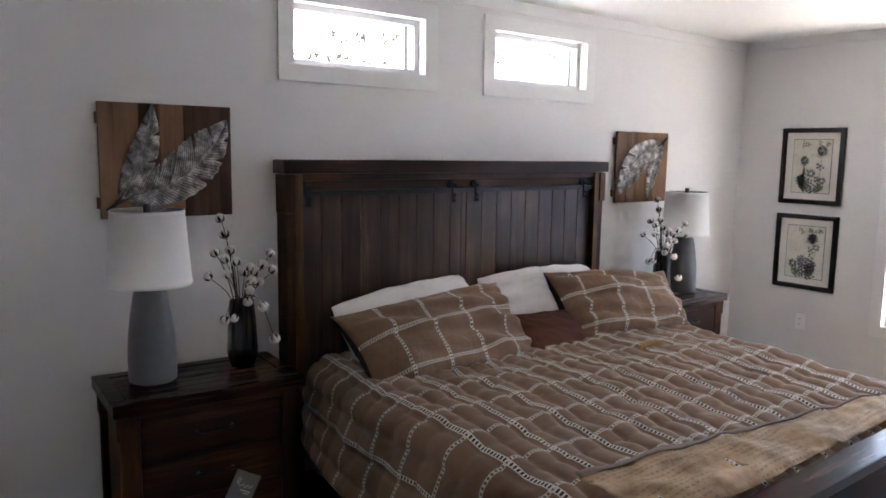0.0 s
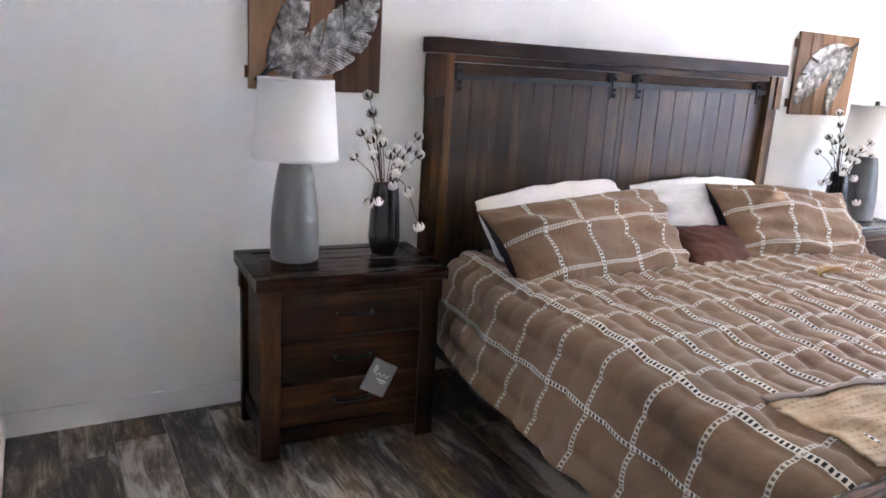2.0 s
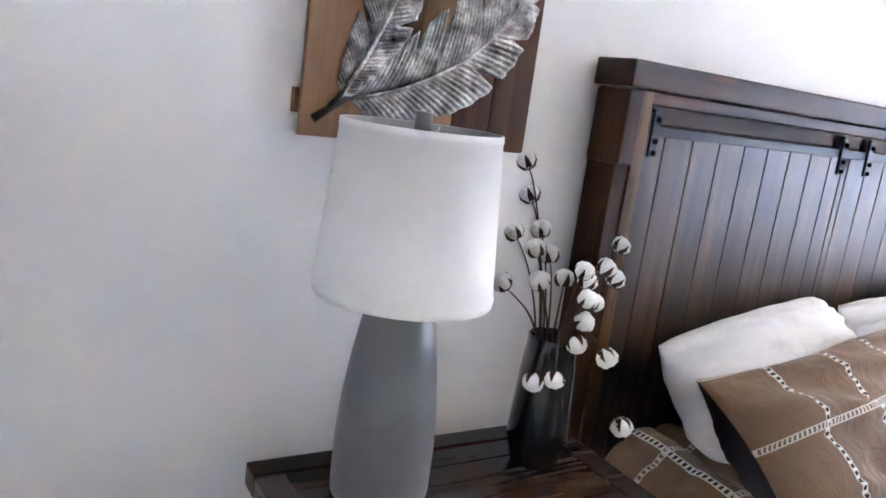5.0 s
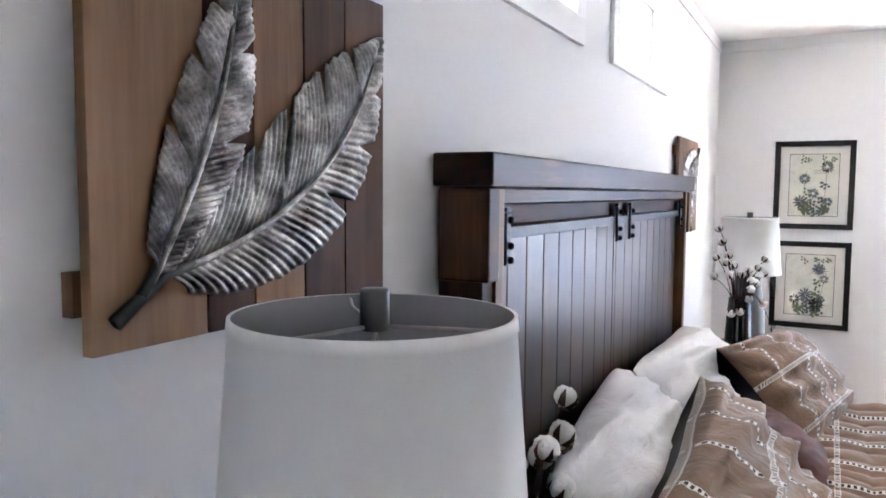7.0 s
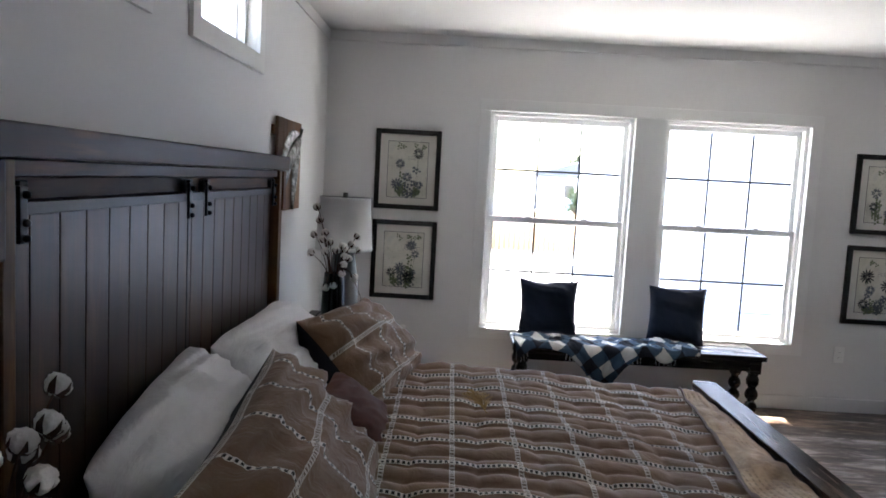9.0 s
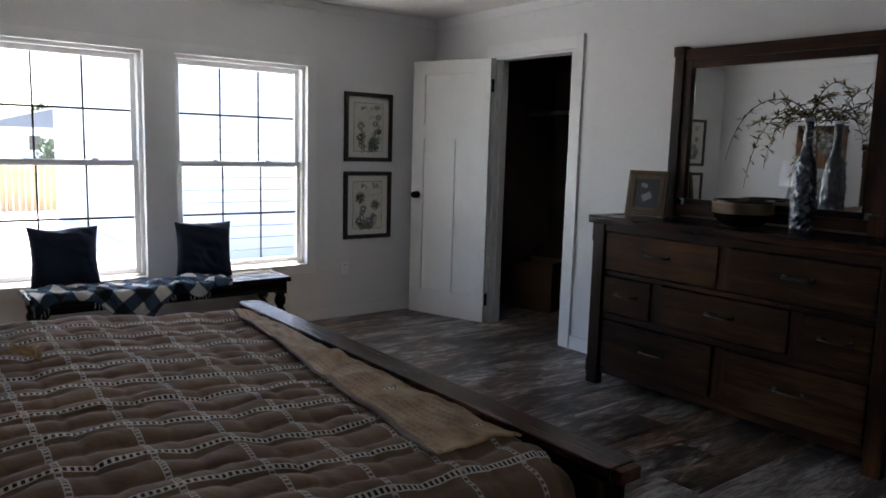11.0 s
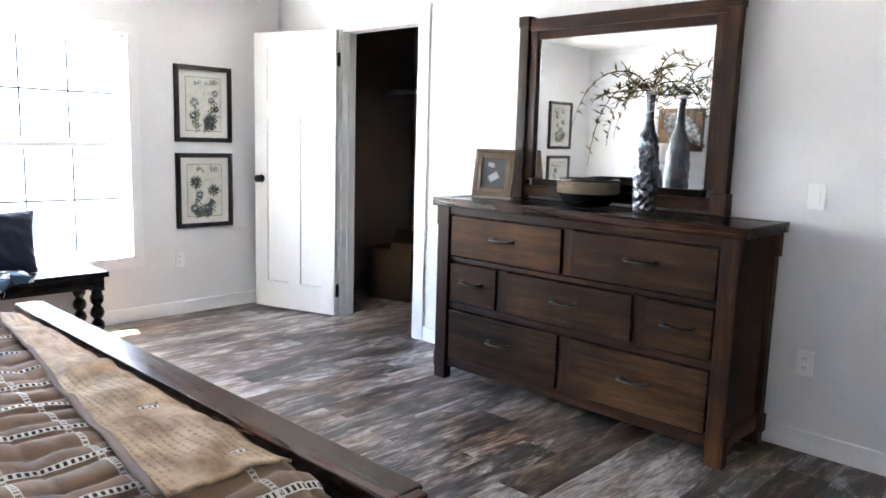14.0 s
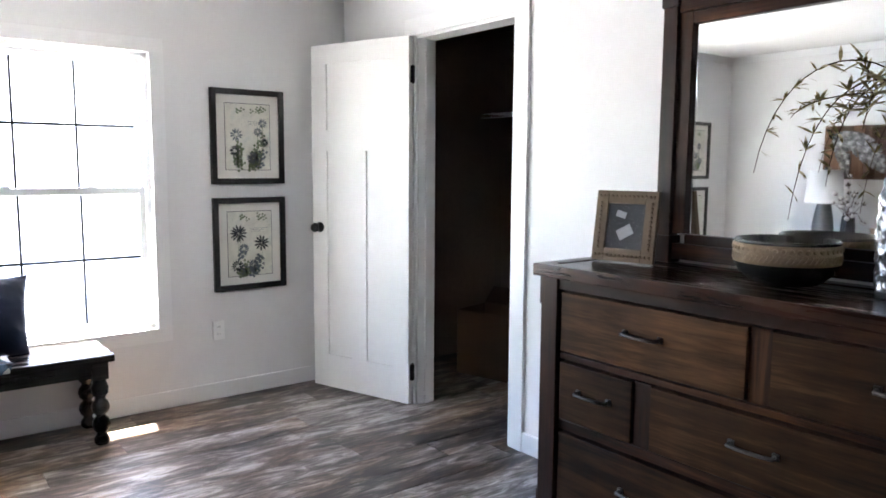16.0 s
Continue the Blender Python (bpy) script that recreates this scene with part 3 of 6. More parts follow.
box(bm, XR - 0.012, XR, YS + 0.012, -0.012, ZC - 0.065, ZC, 0.002)
box(bm, HALL_X, XR, YS, YS + 0.012, ZC - 0.065, ZC, 0.002)
structure("trim_crown", bm, trim_paint, "white crown strip under the ceiling", "trim")


def casing(name, flat, a, b, z0, z1, w, face, out, sill=True, label="white window trim"):
    """Boards round an opening: flat 'y' for a wall along x, 'x' for a wall along y."""
    bm = bmesh.new()
    lo, hi = sorted((face, face + out))
    def bd(p, q, r, s):
        if flat == "y":
            box(bm, p, q, lo, hi, r, s, 0.002)
        else:
            box(bm, lo, hi, p, q, r, s, 0.002)
    bd(a - w, a, z0, z1)
    bd(b, b + w, z0, z1)
    bd(a - w, b + w, z1, z1 + w)
    if sill:
        bd(a - w, b + w, z0 - w, z0)
    return structure(name, bm, trim_paint, label, "trim")


for k, (a, b) in enumerate(HIGH):
    casing("trim_window_%d" % (k + 3), "y", a, b, HZ0, HZ1, 0.078, -0.016, 0.016)
casing("trim_windows", "x", TALL[1][0], TALL[0][1], TZ0, TZ1, 0.075, XR - 0.016, 0.016)
structure("trim_mullion", boxed(XR - 0.016, XR, TALL[1][1], TALL[0][0], TZ0, TZ1, bevel=0.002), trim_paint, "white board between the two windows", "trim")
casing("trim_closet", "y", CL0, CL1, 0.0, CLZ, 0.09, YS, 0.018, False, "white door casing")
casing("trim_bedroom_door", "y", -2.62, -1.86, 0.0, 2.05, 0.05, DOOR_Y, 0.018, False, "white door casing")
# jambs
bm = bmesh.new()
for x in (CL0, CL1):
    s = 1 if x == CL0 else -1
    box(bm, *sorted((x - 0.001 * s, x + 0.018 * s)), YS - 0.115, YS + 0.004, 0, CLZ)
box(bm, CL0, CL1, YS - 0.115, YS + 0.004, CLZ - 0.018, CLZ + 0.001)
box(bm, CL1 - 0.03, CL1 - 0.018, YS - 0.07, YS - 0.045, 0, CLZ - 0.018)
structure("trim_closet_jamb", bm, trim_paint, "white closet door jamb", "trim")
bm = bmesh.new()
box(bm, -2.621, -2.602, DOOR_Y - 0.115, DOOR_Y + 0.004, 0, 2.05)
box(bm, -1.878, -1.859, DOOR_Y - 0.115, DOOR_Y + 0.004, 0, 2.05)
box(bm, -2.621, -1.859, DOOR_Y - 0.115, DOOR_Y + 0.004, 2.032, 2.051)
structure("trim_bedroom_jamb", bm, trim_paint, "white bedroom door jamb", "trim")
part("strike_plate", boxed(-1.881, -1.877, DOOR_Y - 0.06, DOOR_Y - 0.03, 0.93, 1.0), black_iron, bpy.data.objects["trim_bedroom_jamb"], "small black strike plate")


def tall_window(name, y0, y1):
    w = thing(name, "white vinyl double-hung window with thin grille bars", "window")
    w["kind"] = "structure"
    xo = XR + 0.03
    bm = bmesh.new()
    box(bm, xo, XR + 0.13, y0, y0 + 0.025, TZ0, TZ1, 0.002)
    box(bm, xo, XR + 0.13, y1 - 0.025, y1, TZ0, TZ1, 0.002)
    box(bm, xo, XR + 0.13, y0, y1, TZ1 - 0.025, TZ1, 0.002)
    box(bm, xo, XR + 0.13, y0, y1, TZ0, TZ0 + 0.02, 0.002)
    part("window_frame", bm, vinyl, w)
    zm = 1.205
    for nm, za, zb, x in (("upper_sash", zm - 0.02, TZ1 - 0.025, XR + 0.085), ("lower_sash", TZ0 + 0.02, zm + 0.022, XR + 0.05)):
        a, b = y0 + 0.025, y1 - 0.025
        bm = bmesh.new()
        f = 0.032
        box(bm, x, x + 0.03, a, a + f, za, zb, 0.003)
        box(bm, x, x + 0.03, b - f, b, za, zb, 0.003)
        box(bm, x, x + 0.03, a + f, b - f, zb - 0.036, zb, 0.003)
        box(bm, x, x + 0.03, a + f, b - f, za, za + 0.036, 0.003)
        sash = part(nm, bm, vinyl, w)
        pane = part("pane", boxed(x + 0.013, x + 0.017, a + f, b - f, za + 0.036, zb - 0.036), glass, sash, "clear window glass")
        pane.visible_shadow = False
        if nm == "upper_sash":
            part("sticker", boxed(x + 0.010, x + 0.0125, b - f - 0.09, b - f - 0.02, zb - 0.14, zb - 0.05), sticker_mat, sash, "small grey paper sticker on the glass")
        zz = za + 0.036 + (zb - za - 0.072) * (0.5 if nm == "upper_sash" else 0.5)
        part("grille_bar", boxed(x + 0.006, x + 0.010, a + f, b - f, zz - 0.007, zz + 0.007), black_iron, sash, "thin dark grille bar")
        for q in (1, 2):
            yy = a + f + (b - a - 2 * f) * q / 3
            part("grille_bar", boxed(x + 0.0055, x + 0.0095, yy - 0.006, yy + 0.006, za + 0.036, zb - 0.036), black_iron, sash, "thin dark grille bar")
    for q in (0.3, 0.7):
        yy = y0 + (y1 - y0) * q
        part("sash_lock", boxed(XR + 0.04, XR + 0.07, yy - 0.02, yy + 0.02, zm + 0.022, zm + 0.034, bevel=0.003), vinyl, w, "small white sash lock")
    return w


tall_window("window_1", *TALL[0])
tall_window("window_2", *TALL[1])


def high_window(name, x0, x1):
    w = thing(name, "small white fixed window high over the bed", "window")
    w["kind"] = "structure"
    bm = bmesh.new()
    ya, yb = 0.045, 0.13
    box(bm, x0, x0 + 0.03, ya, yb, HZ0, HZ1, 0.002)
    box(bm, x1 - 0.03, x1, ya, yb, HZ0, HZ1, 0.002)
    box(bm, x0 + 0.03, x1 - 0.03, ya, yb, HZ1 - 0.03, HZ1, 0.002)
    box(bm, x0 + 0.03, x1 - 0.03, ya, yb, HZ0, HZ0 + 0.03, 0.002)
    part("window_frame", bm, vinyl, w)
    bm = bmesh.new()
    box(bm, x1 - 0.075, x1 - 0.05, 0.07, 0.1, HZ0 + 0.03, HZ1 - 0.03, 0.002)
    part("sash_bar", bm, vinyl, w)
    p = part("pane", boxed(x0 + 0.03, x1 - 0.03, 0.083, 0.087, HZ0 + 0.03, HZ1 - 0.03), glass, w, "clear window glass")
    p.visible_shadow = False


high_window("window_3", *HIGH[0])
high_window("window_4", *HIGH[1])


def panel_door(name, width, height, label, knob=True):
    """Craftsman door, hinge edge at x 0, leaf along +x, thickness along y, one wide panel over two tall ones."""
    d = thing(name, label, "door")
    d["kind"] = "structure"
    t = 0.035
    bm = bmesh.new()
    st, top, mid, bot = 0.115, 0.11, 0.12, 0.2
    zsplit = 1.42
    box(bm, 0, st, 0, t, 0, height, 0.002)
    box(bm, width - st, width, 0, t, 0, height, 0.002)
    box(bm, st, width - st, 0, t, height - top, height)
    box(bm, st, width - st, 0, t, 0, bot)
    box(bm, st, width - st, 0, t, zsplit, zsplit + mid)
    box(bm, width / 2 - 0.055, width / 2 + 0.055, 0, t, bot, zsplit)
    part("leaf", bm, door_paint, d)
    for a, b, z0, z1 in ((st, width - st, zsplit + mid, height - top), (st, width / 2 - 0.055, bot, zsplit), (width / 2 + 0.055, width - st, bot, zsplit)):
        part("panel", boxed(a, b, 0.010, t - 0.010, z0, z1), door_paint, d)
    if knob:
        for s, y in ((1, t), (-1, 0)):
            bm = lathe(bmesh.new(), [(0.03, 0), (0.03, 0.006), (0.012, 0.008), (0.011, 0.03), (0.024, 0.036), (0.028, 0.048), (0.022, 0.06), (0.006, 0.064)], 20)
            bmesh.ops.transform(bm, matrix=pose(width - 0.06, y, 0.97, -90 * s, 0, 0), verts=bm.verts)
            part("door_knob", bm, black_iron, d, "round black door knob", True)
    for z in (0.18, height - 0.2):
        bm = boxed(-0.012, 0.01, -0.006, t * 0.6, z - 0.045, z + 0.045, bevel=0.003)
        tb = lathe(bmesh.new(), [(0.007, z - 0.05), (0.007, z + 0.05)], 10)
        me = bpy.data.meshes.new("tmp")
        tb.to_mesh(me)
        tb.free()
        bm.from_mesh(me)
        bpy.data.meshes.remove(me)
        part("hinge", bm, black_iron, d, "black door hinge")
    return d


d1 = panel_door("door_1", 0.715, 2.03, "white panelled closet door standing wide open")
d1.matrix_basis = pose(CL1 - 0.005, YS + 0.03, 0.012, 0, 0, 18.5)
d2 = panel_door("door_2", 0.74, 2.03, "white panelled bedroom door folded against the wall")
d2.matrix_basis = pose(-2.60, DOOR_Y + 0.03, 0.012, 0, 0, 87)


# ---- bedroom furniture ----


def pull_handle(parent, x, y, z, w, mat=dark_bronze):
    bm = bmesh.new()
    tube(bm, [(x - w / 2, y, z), (x - w / 2, y - 0.024, z - 0.002), (x - w / 4, y - 0.028, z - 0.003), (x + w / 4, y - 0.028, z - 0.003), (x + w / 2, y - 0.024, z - 0.002), (x + w / 2, y, z)], 0.0055, 0.0055, 8)
    for s in (-1, 1):
        box(bm, x + s * w / 2 - 0.009, x + s * w / 2 + 0.009, y - 0.005, y, z - 0.009, z + 0.009, 0.002)
    return part("handle", bm, mat, parent, "dark bronze bar handle", True)


def plank_top(parent, x0, x1, y0, y1, z, t, rim=0.05, rows=5, along=0):
    """A framed top of planks, with a mitred rim and a wide apron edge."""
    bm = bmesh.new()
    box(bm, x0, x1, y0, y0 + rim, z - t, z, 0.004)
    box(bm, x0, x1, y1 - rim, y1, z - t, z, 0.004)
    box(bm, x0, x0 + rim, y0 + rim, y1 - rim, z - t, z, 0.004)
    box(bm, x1 - rim, x1, y0 + rim, y1 - rim, z - t, z, 0.004)
    part("top_rim", bm, top_wood, parent)
    d = (y1 - y0 - 2 * rim) / rows
    for k in range(rows):
        a = y0 + rim + k * d
        part("plank", boxed(x0 + rim + 0.001, x1 - rim - 0.001, a + 0.0008, a + d - 0.0008, z - t * 0.8, z - 0.003, bevel=0.002), top_wood, parent)


def nightstand(at, name="nightstand", label="dark-stained wooden nightstand with three drawers"):
    """Origin at the floor, middle of the back; front towards -y."""
    n = thing(name, label, "nightstand", at, 0, "nightstands beside the bed")
    W, D, H = 0.71, 0.42, 0.685
    plank_top(n, -W / 2, W / 2, -D, 0, H, 0.045, 0.055, 5)
    bm = bmesh.new()
    box(bm, -0.315, 0.315, -D + 0.03, -D + 0.05, H - 0.075, H - 0.045)
    part("apron", bm, wood_x, n)
    for sx in (-1, 1):
        for y, nm in ((-D + 0.025, "front_post"), (-0.065, "back_post")):
            x = sx * 0.30
            part(nm, boxed(x - 0.035, x + 0.035, y, y + 0.05, 0, H - 0.045, bevel=0.004), wood_z, n)
            part("corner_block", boxed(x + sx * 0.036 - 0.006, x + sx * 0.036 + 0.006, y - 0.004, y + 0.045, H - 0.135, H - 0.046, bevel=0.002), wood_z, n)
        part("side_panel", boxed(sx * 0.30 - 0.012, sx * 0.30 + 0.012, -D + 0.075, -0.065, 0.09, H - 0.045), wood_z, n)
        part("side_rail", boxed(sx * 0.315 - 0.012, sx * 0.315 + 0.012, -D + 0.075, -0.065, 0.06, 0.13, bevel=0.003), wood_y, n)
    part("back_panel", boxed(-0.265, 0.265, -0.03, -0.015, 0.08, H - 0.045), wood_x, n)
    part("bottom_rail", boxed(-0.265, 0.265, -D + 0.035, -D + 0.06, 0.05, 0.11, bevel=0.003), wood_x, n)
    for k in range(3):
        z1 = H - 0.08 - k * 0.165
        dr = part("drawer", boxed(-0.262, 0.262, -D + 0.032, -0.05, z1 - 0.158, z1, bevel=0.004), wood_x, n)
        pull_handle(dr, 0, -D + 0.034, z1 - 0.07, 0.13)
    return n


ns1 = nightstand((-1.503, -0.145, 0))
ns2 = copy_thing(ns1, pose(1.53, -0.12, 0))
ns1.matrix_basis = pose(-1.503, -0.145, 0, 0, 0, -3)
tagged(ns2, "dark-stained wooden nightstand by the window wall")


def table_lamp(at):
    l = thing("table_lamp", "grey tapered ceramic lamp with a white drum shade", "lamp", at, 25, "pair of bedside lamps")
    prof = [(0.080, 0.0), (0.086, 0.004), (0.088, 0.02), (0.0885, 0.10), (0.084, 0.18), (0.074, 0.26), (0.062, 0.33), (0.050, 0.375), (0.046, 0.385), (0.02, 0.388)]
    part("base", lathe(bmesh.new(), prof, 40), lamp_ceramic, l, smooth=True)
    z0, z1, r0, r1 = 0.372, 0.653, 0.153, 0.132
    bm = lathe(bmesh.new(), [(r0, z0), (r0 + 0.0015, z0 + 0.012), (r0 - 0.0006, z0 + 0.013), (r1 + 0.0012, z1 - 0.013), (r1 + 0.0025, z1 - 0.012), (r1 + 0.0015, z1),
                             (r1 - 0.002, z1)], 56, False)
    sh = part("shade", bm, shade_linen, l, smooth=True)
    bm = lathe(bmesh.new(), [(r1 - 0.002, z1 - 0.0005), (r1 - 0.003, z1 - 0.012), (r0 - 0.003, z0 + 0.012), (r0 - 0.002, z0), (r0, z0)], 56, False)
    part("lining", bm, shade_lining, sh, "grey shade lining", True)
    part("neck", lathe(bmesh.new(), [(0.016, 0.385), (0.016, 0.44), (0.008, 0.445), (0.008, 0.46)], 16), nickel, l, smooth=True)
    part("bulb", lathe(bmesh.new(), [(0.012, 0.455), (0.014, 0.48), (0.028, 0.51), (0.030, 0.535), (0.02, 0.56), (0.004, 0.567)], 18), shade_linen, l, smooth=True)
    bm = bmesh.new()
    for s in (-1, 1):
        tube(bm, [(s * 0.014, 0, 0.445), (s * 0.045, 0, 0.50), (s * 0.045, 0, 0.57), (s * 0.028, 0, 0.618), (0, 0, 0.636)], 0.0022, 0.0022, 6)
    part("harp", bm, nickel, l, smooth=True)
    bm = bmesh.new()
    for a in (20, 140, 260):
        c, s = math.cos(radians(a)), math.sin(radians(a))
        tube(bm, [(0, 0, z1 - 0.012), (r1 * 0.90 * c, r1 * 0.90 * s, z1 - 0.012), (r1 * 0.985 * c, r1 * 0.985 * s, z1 - 0.005)], 0.0022, 0.0022, 6)
    part("spider_wire", bm, nickel, l, smooth=True)
    part("finial", lathe(bmesh.new(), [(0.0125, z1 - 0.016), (0.0140, z1 - 0.014), (0.0140, z1 + 0.020), (0.0125, z1 + 0.023), (0.003, z1 + 0.0235)], 20), gunmetal, l, "grey cylindrical finial", True)
    return l


lamp1 = table_lamp((-1.673, -0.300, 0.685))
lamp2 = copy_thing(lamp1, pose(1.70, -0.315, 0.685))


def boll_meshes():
    bm = bmesh.new()
    for v in ball(bm, (0, 0, 0), 1.0, 4):
        a, up = math.atan2(v.co.y, v.co.x), v.co.z
        lobe = 0.80 + 0.20 * abs(math.cos(2.5 * a)) ** 0.7 * (1 - up * up) ** 0.5
        v.co *= 0.0225 * lobe * (1 + 0.16 * noise.noise(v.co * 4.5))
        v.co.z += 0.018
    fluff = to_mesh("boll", bm, boll_white, True)
    bm = bmesh.new()
    for k in range(5):
        a = (k + 0.5) * 2 * math.pi / 5
        c, s = math.cos(a), math.sin(a)
        pts = [(0.001, 0.0), (0.013, -0.001), (0.0232, 0.011), (0.0226, 0.026)]
        wid = [0.003, 0.0072, 0.0054, 0.0005]
        prev = None
        for (q, z), w in zip(pts, wid):
            cur = (bm.verts.new((q * c - w * s, q * s + w * c, z)), bm.verts.new((q * c + w * s, q * s - w * c, z)))
            if prev:
                bm.faces.new((prev[0], prev[1], cur[1], cur[0]))
            prev = cur
    bmesh.ops.solidify(bm, geom=bm.faces[:], thickness=0.0012)
    husk = to_mesh("husk", bm, husk_brown, True)
    return fluff, husk


FLUFF, HUSK = boll_meshes()
# bolls: sideways, up from the vase foot, towards the wall
BOLLS = [(-0.082, 0.590, 0.085), (-0.066, 0.525, 0.080), (-0.098, 0.455, 0.03), (-0.042, 0.460, 0.05), (-0.057, 0.430, 0.01), (-0.119, 0.370, -0.03), (-0.020, 0.413, 0.04),
         (-0.048, 0.373, -0.02), (0.033, 0.400, -0.01), (0.012, 0.370, 0.03), (0.052, 0.373, 0.02), (0.081, 0.407, 0.01), (0.112, 0.450, 0.035), (0.117, 0.378, 0.05),
         (0.040, 0.350, -0.03), (0.066, 0.337, 0.00), (0.033, 0.315, -0.05), (0.026, 0.285, -0.055), (0.083, 0.266, -0.06), (-0.054, 0.222, -0.10), (-0.020, 0.233, -0.11), (0.130, 0.143, -0.09)]


def cotton_vase(at, rz=0):
    v = thing("vase", "black glazed vase on the nightstand", "vase", at, 0, "vases of cotton")
    part("body", lathe(bmesh.new(), [(0.042, 0), (0.047, 0.004), (0.059, 0.045), (0.0625, 0.065), (0.061, 0.085), (0.055, 0.20), (0.049, 0.262), (0.0495, 0.270), (0.048, 0.272), (0.0455, 0.271), (0.044, 0.25), (0.052, 0.1), (0.03, 0.02)], 36), black_glaze, v, smooth=True)
    b = thing("cotton_branches", "dried cotton stems with open white bolls", "dried flowers", at, rz, "bunches of dried cotton")
    r = random.Random(9)
    for side, z, deep in BOLLS:
        x, y = 0.893 * side + 0.45 * deep, -0.45 * side + 0.893 * deep
        end = Vector((x, y, z))
        base = Vector((0.25 * x * 0.3, y * 0.2, 0.06))
        lip = Vector((max(-0.036, min(0.036, x * 0.3)), max(-0.03, min(0.03, y * 0.4)), 0.27))
        out = Vector((x * 0.75, y * 0.7, max(0.30, z * 0.92)))
        if z < 0.3:
            out = Vector((x * 0.55, y * 0.6, 0.31))
        pts = [base] + bez(lip, lip * 0.6 + out * 0.4 + Vector((0, 0, 0.03)), out, end - (end - out).normalized() * 0.002, 8)
        st = part("stem", tube(bmesh.new(), pts, 0.0024, 0.0013, 6), twig_brown, b, smooth=True)
        d = (end - out).normalized()
        q = d.to_track_quat("Z", "Y").to_euler()
        for nm, me in (("boll", FLUFF), ("husk", HUSK)):
            o = new(nm, me)
            o.parent = st
            o.matrix_basis = Matrix.LocRotScale(end - d * 0.004, q, [r.uniform(0.84, 1.0) * (1.0 if nm == 'boll' else 0.96)] * 3)
    return v, b


VX2, VY2 = 1.50, -0.30
vase1, cotton1 = cotton_vase((-1.318, -0.310, 0.685))
vase2 = copy_thing(vase1, pose(VX2, VY2, 0.685))
cotton2 = copy_thing(cotton1, pose(VX2, VY2, 0.685, 0, 0, -45))


# hang tag on the nightstand drawer
tag = thing("hang_tag", "grey card tag with white print hanging on the drawer", "tag", (-1.44, -0.585, 0.288))
tm = pose(0, 0, 0, -4, 30, 0)
part("card", boxed(-0.052, 0.052, -0.004, 0.004, -0.062, 0.062, bevel=0.001, m=tm), tag_card, tag)
bm = bmesh.new()
tube(bm, [tm @ Vector(p) for p in ((-0.036, -0.005, 0.016), (-0.034, -0.005, 0.04), (-0.024, -0.005, 0.034), (-0.03, -0.005, 0.012), (-0.018, -0.005, 0.006), (-0.008, -0.005, 0.018), (0.004, -0.005, 0.006), (0.014, -0.005, 0.018), (0.024, -0.005, 0.008), (0.034, -0.005, 0.02))], 0.0016, 0.0016, 5)
box(bm, -0.012, 0.034, -0.0052, -0.0042, -0.008, -0.004, m=tm)
box(bm, 0.004, 0.03, -0.0052, -0.0042, -0.016, -0.013, m=tm)
part("print", bm, tag_white, tag, "white printed bars")
part("string", tube(bmesh.new(), [(0.03, 0.0, 0.052), (0.0, 0.004, 0.1), (-0.03, 0.0, 0.155)], 0.0011, 0.0011, 5), black_iron, tag)


# ---- bed ----
bed = thing("bed", "king bed frame of dark-stained wood with a barn-door headboard", "bed", (0.045, 0, 0))
HW = 1.075


def bed_part(name, mat, *a, bevel=0.004, label=""):
    return part(name, boxed(*a, bevel=bevel), mat, bed, label)


bed_part("cap", wood_x, -HW - 0.01, HW + 0.01, -0.138, -0.015, 1.462, 1.524, bevel=0.005)
for s in (-1, 1):
    bed_part("post", amber_z, *sorted((s * (HW - 0.006), s * (HW - 0.088))), -0.112, -0.02, 0, 1.460, bevel=0.003)
    bed_part("post_block", amber_z, *sorted((s * HW, s * (HW - 0.050))), -0.127, -0.021, 1.285, 1.458, bevel=0.005)
    bed_part("post_strip", golden_z, *sorted((s * (HW - 0.051), s * (HW - 0.090))), -0.119, -0.03, 0.3, 1.459, bevel=0.003)
ins = HW - 0.0905
bed_part("top_rail", wood_x, -ins, ins, -0.108, -0.035, 1.430, 1.460)
bed_part("upper_panel", drawer_wood, -ins, ins, -0.094, -0.04, 1.386, 1.428, bevel=0.003)
bed_part("back_board", wood_x, -ins, ins, -0.040, -0.030, 0.3, 1.40, bevel=0.0)
nb = 18
for k in range(nb):
    w = 2 * ins / nb
    a = -ins + k * w
    bed_part("plank", plank_z, a + 0.0012, a + w - 0.0012, -0.080, -0.042, 0.30, 1.380, bevel=0.003)
bed_part("door_split", black_iron, -0.036, -0.030, -0.082, -0.07, 0.3, 1.36, bevel=0.0, label="dark gap between the two sliding doors")
bed_part("slide_rail", black_iron, -ins + 0.01, ins - 0.01, -0.106, -0.098, 1.358, 1.382, bevel=0.002, label="flat black barn-door rail")
